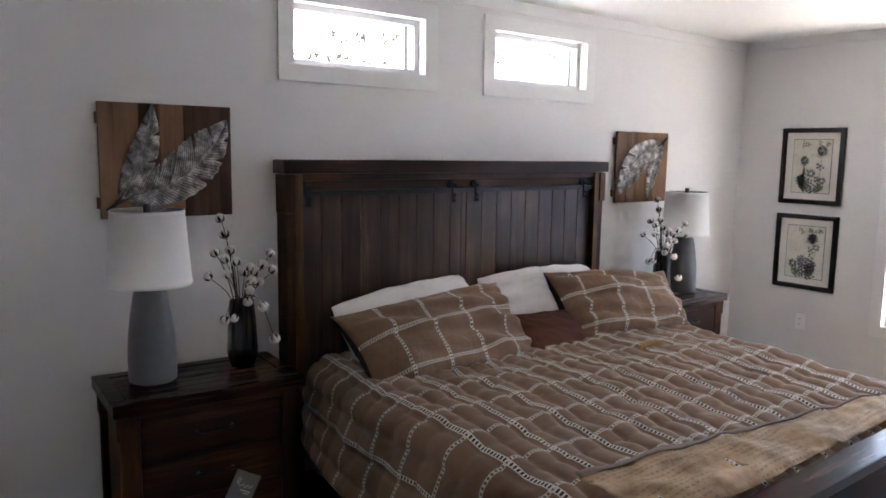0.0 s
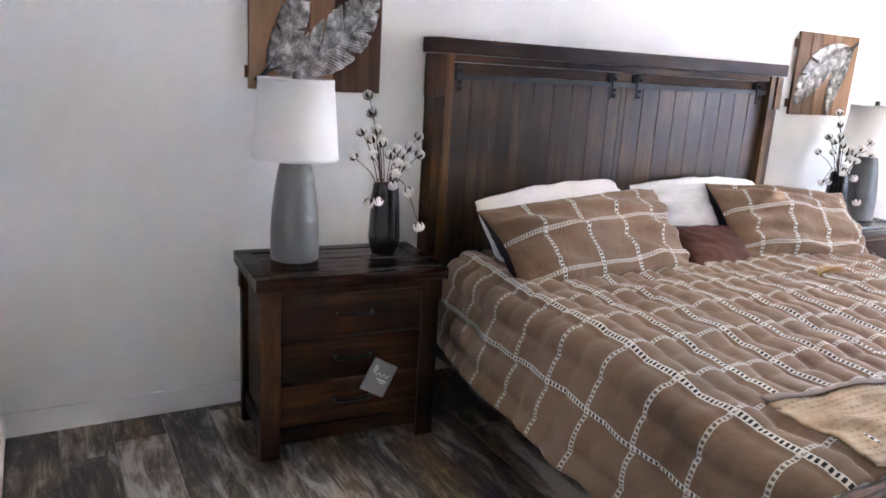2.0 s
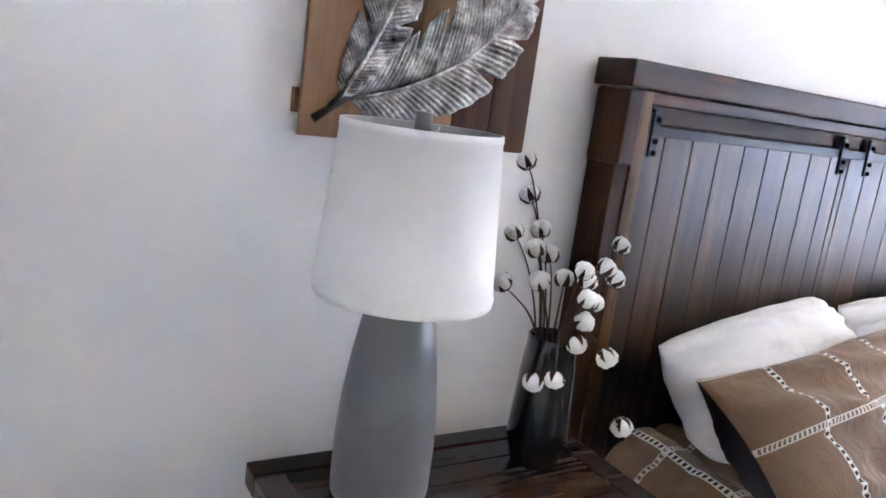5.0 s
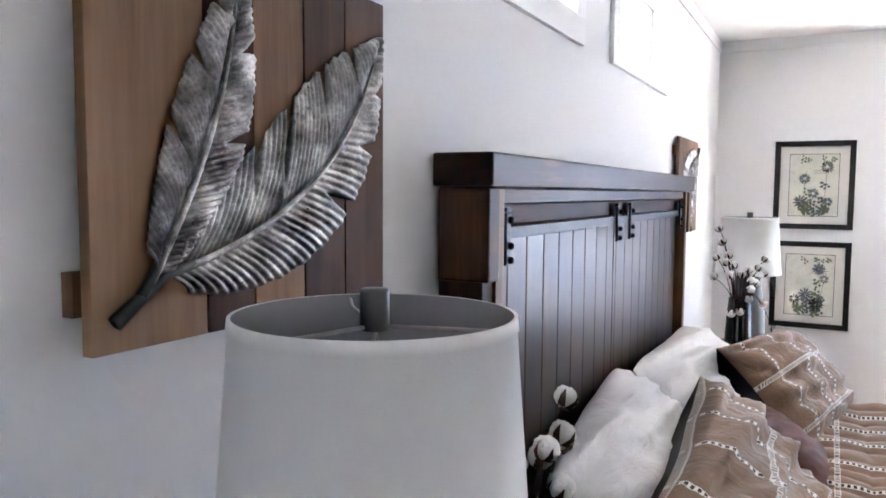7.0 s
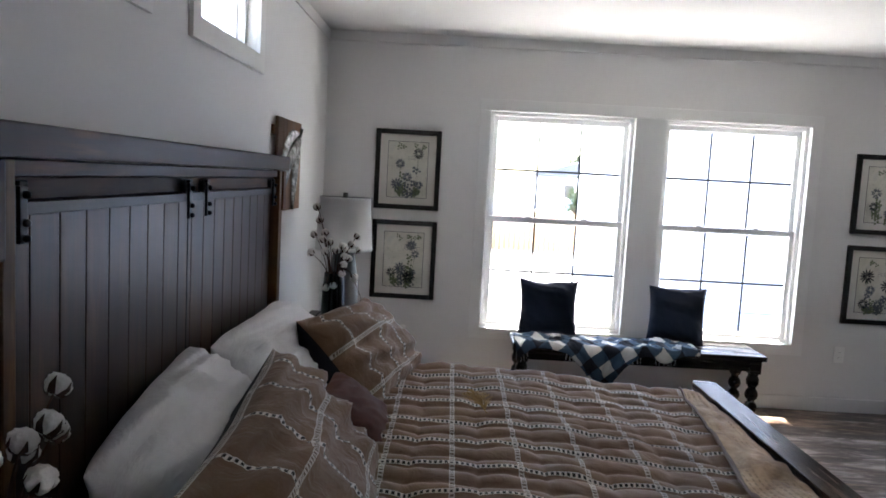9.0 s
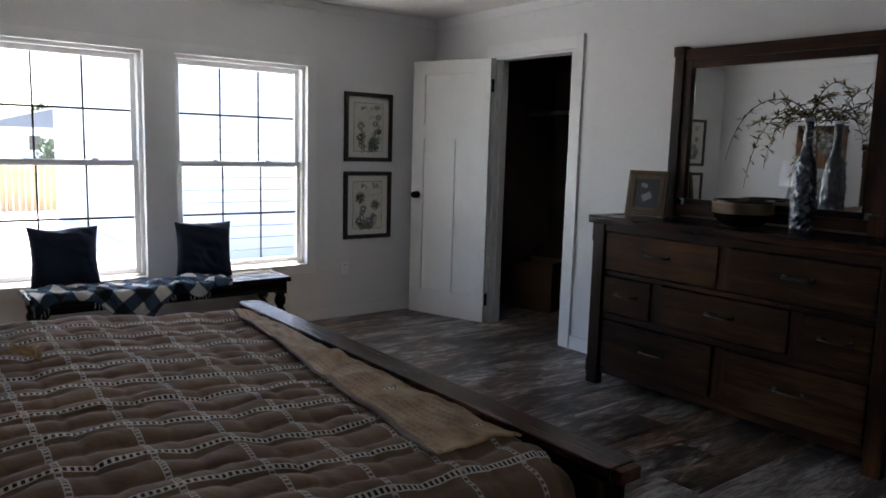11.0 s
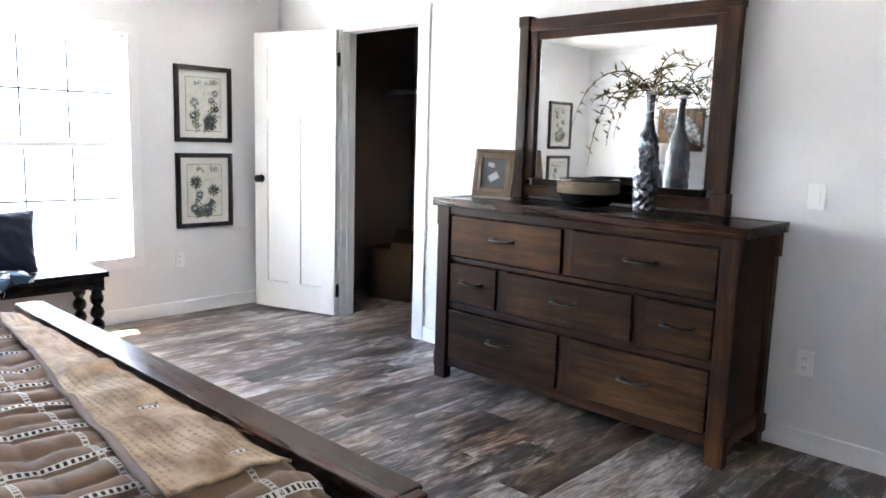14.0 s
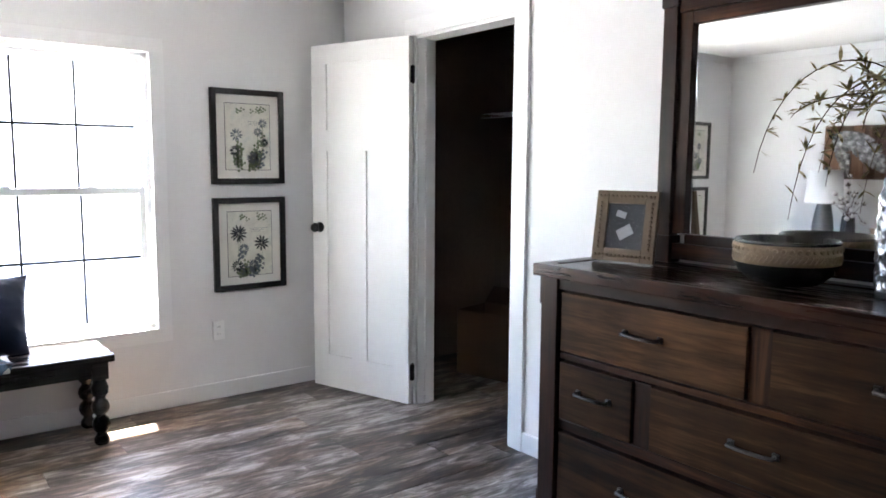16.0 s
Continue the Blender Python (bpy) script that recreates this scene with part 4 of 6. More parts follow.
for x in (-0.955, -0.110, 0.045, 0.90):
    h = part("hanger", boxed(x - 0.012, x + 0.012, -0.116, -0.108, 1.308, 1.412, bevel=0.002), black_iron, bed, "black barn-door strap hanger")
    part("hook", boxed(x - 0.013, x + 0.013, -0.1165, -0.092, 1.4125, 1.422, bevel=0.003), black_iron, h)
    wheel = lathe(bmesh.new(), [(0.006, 0), (0.021, 0.001), (0.021, 0.004), (0.017, 0.006), (0.017, 0.010), (0.021, 0.012), (0.021, 0.015), (0.006, 0.016)], 24)
    bmesh.ops.transform(wheel, matrix=pose(x - 0.014, -0.090, 1.402, 90, 0, 0), verts=wheel.verts)
    part("wheel", wheel, black_iron, h, "black roller wheel", True)
    for z in (1.318, 1.346, 1.397):
        b = lathe(bmesh.new(), [(0.0075, 0), (0.0075, 0.006), (0.005, 0.010), (0.002, 0.011)], 12)
        bmesh.ops.transform(b, matrix=pose(x + 0.002, -0.116, z, 90, 0, 0), verts=b.verts)
        part("bolt", b, black_iron, h, "", True)
FBY = -2.12
bed_part("footboard_cap", top_wood, -1.16, 1.18, FBY - 0.055, FBY + 0.055, 0.532, 0.572, bevel=0.005)
bed_part("footboard_rail", wood_x, -1.05, 1.07, FBY - 0.025, FBY + 0.025, 0.17, 0.530, bevel=0.003)
for s in (-1, 1):
    x = 0.01 + s * 1.105
    bed_part("footboard_post", wood_z, x - 0.045, x + 0.045, FBY - 0.045, FBY + 0.045, 0, 0.530, bevel=0.005)
    bed_part("side_rail", wood_y, s * 1.0 - 0.014, s * 1.0 + 0.014, FBY + 0.047, -0.12, 0.14, 0.33, bevel=0.004)
    bed_part("cap_end", wood_x, 0.01 + s * 1.186 - 0.014, 0.01 + s * 1.186 + 0.014, FBY - 0.04, FBY + 0.04, 0.534, 0.569, bevel=0.003)
bed_part("slats", wood_x, -0.985, 0.985, FBY + 0.05, -0.12, 0.2, 0.23, bevel=0.0)
mat_t = tagged(part("mattress", boxed(-0.90, 1.0, -2.03, -0.13, 0.232, 0.50, bevel=0.03), mattress_white, None), "pale mattress under the comforter", "mattress")


def comforter():
    nu, nv = 230, 170
    a, rad, drop = 0.955, 0.11, 0.23
    arc = rad * math.pi / 2
    total = 2 * (a + arc + drop)
    U = np.linspace(-total / 2, total / 2, nu)[:, None] * np.ones((1, nv))
    V = np.ones((nu, 1)) * np.linspace(-0.200, -2.04, nv)[None, :]
    s = np.abs(U)
    sg = np.sign(U)
    ang = np.clip((s - a) / rad, 0, math.pi / 2)
    X = np.where(s < a, s, a + rad * np.sin(ang))
    Z = np.where(s < a, 0.0, -rad * (1 - np.cos(ang)))
    down = np.clip(s - a - arc, 0, None)
    Z = Z - down
    head = np.clip((-V - 0.2) / 0.6, 0, 1) * np.clip((V + 2.08) / 0.5, 0, 1)
    X = X * (0.935 + 0.065 * np.clip((-V - 0.2) / 0.6, 0, 1)) + (0.05 + 0.32 * head) * down
    NX, NZ = np.where(s < a, 0, np.sin(ang)), np.where(s < a, 1, np.cos(ang))
    wob = 0.03 * fbm(U, V, 1.7, 3.1)
    wob2 = 0.02 * fbm(U, V, 2.3, 8.7)
    h = 0.022 * np.abs(np.sin(math.pi * (U + wob) / 0.10)) ** 0.5
    h += 0.012 * np.abs(np.sin(math.pi * (V + wob2) / 0.20)) ** 0.5
    h += 0.012 * fbm(U, V, 3.2, 1.3, 3) + 0.005 * fbm(U, V, 11.0, 5.5, 2)
    wr = fbm(U * 0.6 + V * 0.8, V * 0.2, 9.0, 2.2, 2)
    h += 0.009 * np.clip(wr, 0, 1) + 0.007 * np.clip(fbm(U * 0.9 - V * 0.5, V * 0.3 + U * 0.2, 13.0, 6.4, 2), 0, 1)
    foot = np.clip((-1.95 - V) / 0.09, 0, 1)
    dip = np.clip((-1.1 - V) / 0.8, 0, 1)
    Z = Z - 0.058 * dip * dip * (3 - 2 * dip) - 0.03 * foot ** 2
    X = X * (1 - 0.02 * foot)
    side = np.clip(down / drop, 0, 1)
    h += side * 0.02 * np.sin(V * 9.0 + 1.5 * fbm(U * 0, V, 1.3, 4.0))
    P = np.stack([0.035 + sg * (X + NX * h), V, 0.602 + Z + NZ * h], -1)
    ob = grid_mesh("comforter", P[:, ::-1], np.stack([U, V], -1)[:, ::-1], [plaid_bed], None, "", 0.012)
    return tagged(ob, "taupe quilted comforter with white ladder-stitched plaid, spread over the bed", "comforter")


comforter()


def pillow(name, w, h, t, mats, label, category, at, lean, turn, roll, seed, pinch=0.07, group="", gathers=0.0, front=0.5, rounded=0.0):
    """A stuffed pillow: width along x, height along z, front towards -y; one closed mesh with front and back cloth."""
    n = 44
    u = np.sin(np.linspace(-math.pi / 2, math.pi / 2, n))
    U, V = np.meshgrid(u, u, indexing="ij")
    edge = np.clip((1 - np.abs(U) ** 2.8) * (1 - np.abs(V) ** 2.8), 0, 1) ** 0.55
    X = U * w / 2 * (1 - pinch * (1 - np.abs(V) ** 2) * np.abs(U) ** 3)
    Z = V * h / 2 * (1 - pinch * (1 - np.abs(U) ** 2) * np.abs(V) ** 3)
    X = X * (1 - rounded * np.abs(V) ** 5)
    Z = Z * (1 - rounded * 1.6 * np.abs(U) ** 7)
    soft = min(1.0, (t / 0.2) ** 2)
    wr = soft * fbm(U * 1.3 + 0.6 * V, V * 0.7, 1.7, seed, 3)
    fold = soft * fbm(U * 0.7 + 2.0 * V, V, 1.9, seed + 9, 2)
    rad = np.sqrt(U * U + V * V) + 1e-6
    ang = np.arctan2(V, U)
    gather = gathers * np.sin(ang * 9 + 3 * fbm(U, V, 0.8, seed + 21, 2)) * np.clip((rad - 0.45) * 1.8, 0, 1) * np.clip(edge * 1.6, 0, 1)
    Yf = gather - t * front * edge * (1 + 0.30 * wr) - (0.027 * fold + 0.014 * np.clip(fbm(U * 2.2 + 1.5 * V, V * 0.8, 2.4, seed + 5, 2), 0, 1)) * np.clip(edge * 2, 0, 1)
    Yb = t * (1 - front) * edge * (1 + 0.15 * fold)
    Z = Z + 0.012 * fbm(U, V * 0.4, 1.1, seed + 3, 2)
    bm = bmesh.new()
    uvl = bm.loops.layers.uv.new("UVMap")
    F = [[bm.verts.new((X[i, j], Yf[i, j], Z[i, j])) for j in range(n)] for i in range(n)]
    B = [[F[i][j] if i in (0, n - 1) or j in (0, n - 1) else bm.verts.new((X[i, j], Yb[i, j], Z[i, j])) for j in range(n)] for i in range(n)]
    for G, k in ((F, 0), (B, 1)):
        for i in range(n - 1):
            for j in range(n - 1):
                q = [(i, j), (i + 1, j), (i + 1, j + 1), (i, j + 1)]
                if k:
                    q = q[::-1]
                f = bm.faces.new([G[a][b] for a, b in q])
                f.material_index = min(k, len(mats) - 1)
                f.smooth = True
                for lp, (a, b) in zip(f.loops, q):
                    lp[uvl].uv = (U[a, b] * w / 2, V[a, b] * h / 2)
    ob = new(name, to_mesh(name, bm, mats))
    ob.matrix_basis = pose(*at) @ pose(0, 0, 0, 0, 0, turn) @ pose(0, 0, 0, -lean, 0, 0) @ pose(0, 0, 0, 0, roll, 0)
    return tagged(ob, label, category, group)


WHITE = "plump white cotton pillow leaning on the headboard"
pillow("pillow", 0.85, 0.44, 0.27, [pillow_cotton], WHITE, "pillow", (-0.40, -0.28, 0.722), 40, 2, -6, 1.0, 0.02, "white pillows", 0.009, 0.5, 0.025)
pillow("pillow", 0.85, 0.44, 0.27, [pillow_cotton], WHITE, "pillow", (0.50, -0.28, 0.732), 40, -2, -1, 2.0, 0.02, "white pillows", 0.009, 0.5, 0.025)
SHAM = "taupe plaid pillow sham with charcoal back, leaning on a white pillow"
pillow("pillow_sham", 1.0, 0.47, 0.29, [plaid_sham, charcoal_cloth], SHAM, "pillow", (-0.445, -0.535, 0.725), 46, 0, -4, 3.0, 0.11, "plaid shams", 0.008, 0.38)
pillow("pillow_sham", 0.90, 0.45, 0.29, [plaid_sham, charcoal_cloth], SHAM, "pillow", (0.785, -0.560, 0.740), 42, -6, 4, 4.0, 0.11, "plaid shams", 0.008, 0.38)
pillow("throw_pillow", 0.46, 0.29, 0.10, [brown_velvet], "small brown velvet cushion lying between the shams", "pillow", (0.21, -0.595, 0.668), 52, 4, 6, 6.0)


hem_cloth = plain("grey_brown_hem", (0.21, 0.16, 0.14), 0.85, vary=0.12, scale=60, bumpy=0.3)


def runner():
    n, m = 120, 26
    U = np.linspace(-0.87, 0.99, n)[:, None] * np.ones((1, m))
    V = np.ones((n, 1)) * np.linspace(0, 1, m)[None, :]
    top = -1.82 - 0.12 * U + 0.02 * fbm(U, V * 0, 1.2, 7.0)
    Y = top + (-2.03 - top) * V
    foot = np.clip((-1.95 - Y) / 0.09, 0, 1)
    dip = np.clip((-1.1 - Y) / 0.8, 0, 1)
    ex = np.clip((np.abs(U) - 0.93) / 0.12, 0, 1)
    Z = 0.644 - 0.058 * dip * dip * (3 - 2 * dip) - 0.03 * foot ** 2 + 0.012 * np.abs(np.sin(U * 8 + 2.5 * fbm(U, V, 2.0, 3.3))) ** 2 + 0.010 * fbm(U, Y, 5.0, 6.0) - 0.07 * ex ** 2
    P = np.stack([0.035 + U, Y, Z], -1)
    ob = grid_mesh("bed_runner", P, np.stack([U, Y], -1), [runner_cloth], None, "", 0.008)
    hm = P[:, :3].copy()
    hm[:, :, 2] += 0.010
    hm[:, :, 1] += 0.012
    grid_mesh("hem", hm, np.stack([U, Y], -1)[:, :3], [hem_cloth], ob, "grey-brown hem", 0.004)
    return tagged(ob, "golden tan textured runner across the foot of the bed", "blanket")


runner()


def plume():
    r = random.Random(4)
    p = thing("dried_plume", "small golden dried plume lying on the comforter", "dried grass", (0.42, -1.02, 0.648), 12)
    part("stem", tube(bmesh.new(), [(-0.10, 0, 0.004), (0, 0.004, 0.010), (0.10, 0, 0.008)], 0.002, 0.001, 6), plume_tan, p)
    bm = bmesh.new()
    for k in range(150):
        t = k / 149
        x = -0.08 + 0.19 * t
        a = r.uniform(-1.2, 1.2)
        ln = 0.055 * math.sin(math.pi * min(1, 0.15 + t)) + 0.012
        e = Vector((x + 0.05, math.sin(a) * ln, 0.012 + abs(math.cos(a)) * ln * 0.28))
        tube(bm, [(x, 0, 0.008), Vector((x + 0.02, e.y * 0.5, e.z * 0.8 + 0.004)), e], 0.0012, 0.0004, 3)
    part("fluff", bm, plume_tan, p)


plume()


# ---- dresser, mirror and what stands on it ----
dresser = thing("dresser", "wide dark-stained dresser with seven walnut drawers", "dresser", (-0.222, YS + 0.02, 0))
# local: x from -0.85 to 0.85, back at y 0, front towards +y
DW, DD, DH = 0.85, 0.47, 1.003
plank_top(dresser, -DW, DW, 0, DD, DH, 0.045, 0.06, 4)
part("apron", boxed(-0.75, 0.75, DD - 0.05, DD - 0.03, DH - 0.085, DH - 0.045), wood_x, dresser)
for sx in (-1, 1):
    for y, nm in ((DD - 0.075, "front_post"), (0.015, "back_post")):
        x = sx * 0.785
        part(nm, boxed(x - 0.04, x + 0.04, y, y + 0.055, 0, DH - 0.045, bevel=0.005), wood_z, dresser)
        part("corner_block", boxed(x + sx * 0.043 - 0.008, x + sx * 0.043 + 0.008, y, y + 0.05, DH - 0.15, DH - 0.046, bevel=0.003), wood_z, dresser)
        part("foot_block", boxed(x + sx * 0.043 - 0.008, x + sx * 0.043 + 0.008, y, y + 0.05, 0.06, 0.14, bevel=0.003), wood_z, dresser)
    part("side_panel", boxed(sx * 0.785 - 0.012, sx * 0.785 + 0.012, 0.07, DD - 0.075, 0.09, DH - 0.045), wood_z, dresser)
    part("side_rail", boxed(sx * 0.80 - 0.012, sx * 0.80 + 0.012, 0.07, DD - 0.075, 0.07, 0.14, bevel=0.003), wood_y, dresser)
part("back_panel", boxed(-0.745, 0.745, 0.02, 0.035, 0.08, DH - 0.045), wood_x, dresser)
for z0, z1 in ((0.07, 0.118), (0.402, 0.436), (0.662, 0.684)):
    part("front_rail", boxed(-0.744, 0.744, DD - 0.07, DD - 0.042, z0, z1, bevel=0.002), wood_x, dresser)
ROWS = [(0.69, 0.912, [(-0.738, -0.045), (0.02, 0.738)]), (0.44, 0.658, [(-0.738, -0.43), (-0.368, 0.345), (0.41, 0.738)]), (0.122, 0.398, [(-0.738, -0.055), (0.015, 0.738)])]
for z0, z1, cols in ROWS:
    for a, b in cols:
        d = part("drawer", boxed(a + 0.004, b - 0.004, 0.06, DD - 0.030, z0 + 0.004, z1 - 0.004, bevel=0.004), drawer_wood, dresser, "walnut drawer front")
        w = 0.135
        bm = bmesh.new()
        x, y, z = (a + b) / 2, DD - 0.030, (z0 + z1) / 2 + 0.012
        tube(bm, [(x - w / 2, y, z), (x - w / 2, y + 0.024, z - 0.002), (x - w / 4, y + 0.028, z - 0.003), (x + w / 4, y + 0.028, z - 0.003), (x + w / 2, y + 0.024, z - 0.002), (x + w / 2, y, z)], 0.006, 0.006, 8)
        for s in (-1, 1):
            box(bm, x + s * w / 2 - 0.010, x + s * w / 2 + 0.010, y, y + 0.006, z - 0.010, z + 0.010, 0.002)
        part("handle", bm, pewter, d, "dark pewter bar handle", True)
    for (a, b), (c, e) in zip(cols, cols[1:]):
        part("divider", boxed(b, c, DD - 0.068, DD - 0.040, z0, z1, bevel=0.002), wood_z, dresser)

mirror = thing("dresser_mirror", "square wall mirror in a dark-stained wooden frame, standing on the dresser", "mirror", (-0.205, YS + 0.03, DH + 0.002))
mx0, mx1, mt = -0.60, 0.60, 0.965
for s in (-1, 1):
    x = s * 0.572
    part("post", boxed(x - 0.030, x + 0.030, 0, 0.055, 0.0, mt, bevel=0.004), wood_z, mirror)
    part("post_cap", boxed(x - 0.036, x + 0.036, -0.004, 0.061, mt - 0.05, mt + 0.008, bevel=0.004), wood_z, mirror)
    part("inner_stile", boxed(s * 0.5155 - 0.0255, s * 0.5155 + 0.0255, 0.004, 0.040, 0.108, mt - 0.07, bevel=0.003), wood_z, mirror)
    part("foot", boxed(x - 0.039, x + 0.039, -0.004, 0.065, 0.0, 0.10, bevel=0.004), wood_z, mirror)
part("top_rail", boxed(-0.541, 0.541, 0.004, 0.048, mt - 0.072, mt - 0.008, bevel=0.004), wood_x, mirror)
part("upper_bead", boxed(-0.49, 0.49, 0.004, 0.038, mt - 0.115, mt - 0.073, bevel=0.003), wood_x, mirror)
part("bottom_rail", boxed(-0.541, 0.541, 0.004, 0.048, 0.015, 0.072, bevel=0.004), wood_x, mirror)
part("lower_bead", boxed(-0.49, 0.49, 0.004, 0.038, 0.073, 0.108, bevel=0.003), wood_x, mirror)
part("backing", boxed(-0.49, 0.49, 0.001, 0.012, 0.10, mt - 0.11), wood_x, mirror)
bm = boxed(-0.491, 0.491, 0.0125, 0.020, 0.1085, mt - 0.1155)
part("mirror_glass", bm, mirror_mat, mirror, "bevelled mirror glass")
for a in ((-0.491, -0.476, 0.1085, mt - 0.1155), (0.476, 0.491, 0.1085, mt - 0.1155)):
    part("bevel_edge", boxed(a[0], a[1], 0.019, 0.0215, a[2], a[3], bevel=0.001), mirror_mat, mirror)

photo = thing("photo_frame", "carved bronze photo frame leaning on the dresser", "picture frame")
photo.matrix_basis = pose(0.44, YS + 0.22, DH + 0.003, 0, 0, 12) @ pose(0, 0, 0, 9, 0, 0)
pw, ph, bw = 0.122, 0.262, 0.048
for nm, a in (("frame_side", (-pw, -pw + bw, 0, ph)), ("frame_side", (pw - bw, pw, 0, ph)), ("frame_rail", (-pw + bw, pw - bw, 0, bw)), ("frame_rail", (-pw + bw, pw - bw, ph - bw, ph))):
    part(nm, boxed(a[0], a[1], -0.008, 0.010, a[2], a[3], bevel=0.003), gold_carved, photo)
bm = bmesh.new()
bmesh.ops.create_uvsphere(bm, u_segments=8, v_segments=5, radius=0.0062)
BEAD = to_mesh("bead", bm, gold_carved, True)
spots = [(x, z) for x in np.arange(-pw + 0.016, pw - 0.01, 0.0165) for z in (0.021, ph - 0.021)]
spots += [(x, z) for z in np.arange(0.05, ph - 0.04, 0.0165) for x in (-pw + 0.021, pw - 0.021)]
for x, z in spots:
    o = new("bead", BEAD)
    o.parent = photo
    o.matrix_basis = pose(x, 0.0095, z)
pic = part("photo", boxed(-pw + bw, pw - bw, -0.002, 0.002, bw, ph - bw), photo_dark, photo, "dark black-and-white photo print")
part("photo_shape", boxed(-0.03, 0.03, 0.002, 0.003, -0.02, 0.02, m=pose(0.0, 0, 0.11, 0, 30, 0)), photo_light, pic)
part("photo_shape", boxed(-0.02, 0.02, 0.002, 0.0028, -0.012, 0.012, m=pose(0.02, 0, 0.175, 0, -15, 0)), photo_light, pic)
part("easel", boxed(-0.02, 0.02, -0.012, -0.008, 0.0, 0.2), photo_dark, photo)

bowl = thing("bowl", "black bowl with a carved tan band on the dresser", "bowl", (-0.155, YS + 0.185, DH + 0.001))
part("body", lathe(bmesh.new(), [(0.09, 0), (0.10, 0.004), (0.137, 0.035), (0.150, 0.062), (0.150, 0.128), (0.152, 0.132), (0.148, 0.135), (0.143, 0.13), (0.141, 0.06), (0.08, 0.012), (0.002, 0.010)], 56), black_glaze, bowl, smooth=True)
bm = lathe(bmesh.new(), [(0.1485, 0.064), (0.1525, 0.067), (0.1525, 0.122), (0.1485, 0.125)], 56, False)
band = part("band", bm, bowl_band, bowl, "carved tan band", True)
bm = bmesh.new()
for k in range(44):
    a = 2 * math.pi * k / 44
    r0 = bmesh.ops.create_cone(bm, segments=8, radius1=0.0085, radius2=0.006, depth=0.005, cap_ends=True)
    bmesh.ops.transform(bm, matrix=pose(0.1535 * math.cos(a), 0.1535 * math.sin(a), 0.110, 90, 0, 90 + math.degrees(a)), verts=r0["verts"])
for k in range(60):
    a = 2 * math.pi * k / 60
    box(bm, -0.002, 0.002, -0.002, 0.0015, -0.012, 0.012, m=pose(0.153 * math.cos(a), 0.153 * math.sin(a), 0.084, 0, 0, 90 + math.degrees(a)) @ pose(0, 0, 0, 0, 35, 0))
part("relief", bm, bowl_band, band)


def bottle_vase():
    v = thing("bottle_vase", "tall dimpled blue-silver bottle vase on the dresser", "vase", (-0.475, YS + 0.205, DH + 0.001))
    rad = [(0.0, 0.048), (0.02, 0.052), (0.10, 0.056), (0.20, 0.057), (0.28, 0.052), (0.34, 0.041), (0.38, 0.028), (0.42, 0.021), (0.50, 0.019), (0.545, 0.022), (0.552, 0.024)]
    zs = np.linspace(0, 0.552, 64)
    rs = np.interp(zs, [a for a, _ in rad], [b for _, b in rad])
    bm = bmesh.new()
    seg = 56
    rings = []
    for i, (z, r) in enumerate(zip(zs, rs)):
        ring = []
        for j in range(seg):
            a = 2 * math.pi * j / seg
            d = 0.0046 * math.sin(7 * a + 1.2 * math.sin(z * 60)) * math.sin(z * 120 + 1.5 * math.cos(4 * a)) if z < 0.37 else 0
            ring.append(bm.verts.new(((r + d) * math.cos(a), (r + d) * math.sin(a), z)))
        rings.append(ring)
    for a, b in zip(rings, rings[1:]):
        for j in range(seg):
            bm.faces.new((a[j], a[(j + 1) % seg], b[(j + 1) % seg], b[j]))
    bm.faces.new(rings[0][::-1])
    part("body", bm, vase_metal, v, smooth=True)
    part("lip", lathe(bmesh.new(), [(0.020, 0.535), (0.0255, 0.540), (0.0255, 0.553), (0.018, 0.553)], 24), nickel, v, "silver lip", True)
    return v


bottle_vase()


def leaf_mesh():
    bm = bmesh.new()
    n = 5
    prev = None
    for k in range(n):
        t = k / (n - 1)
        w = 0.0043 * math.sin(math.pi * min(1, 0.12 + 0.88 * t)) + 0.0002
        z = 0.004 * math.sin(t * 2.5)
        cur = (bm.verts.new((t * 0.052, -w, z)), bm.verts.new((t * 0.052, w, z)))
        if prev:
            bm.faces.new((prev[0], cur[0], cur[1], prev[1]))
        prev = cur
    bmesh.ops.solidify(bm, geom=bm.faces[:], thickness=0.0006)
    return to_mesh("leaf", bm, foliage, True)


LEAF = leaf_mesh()


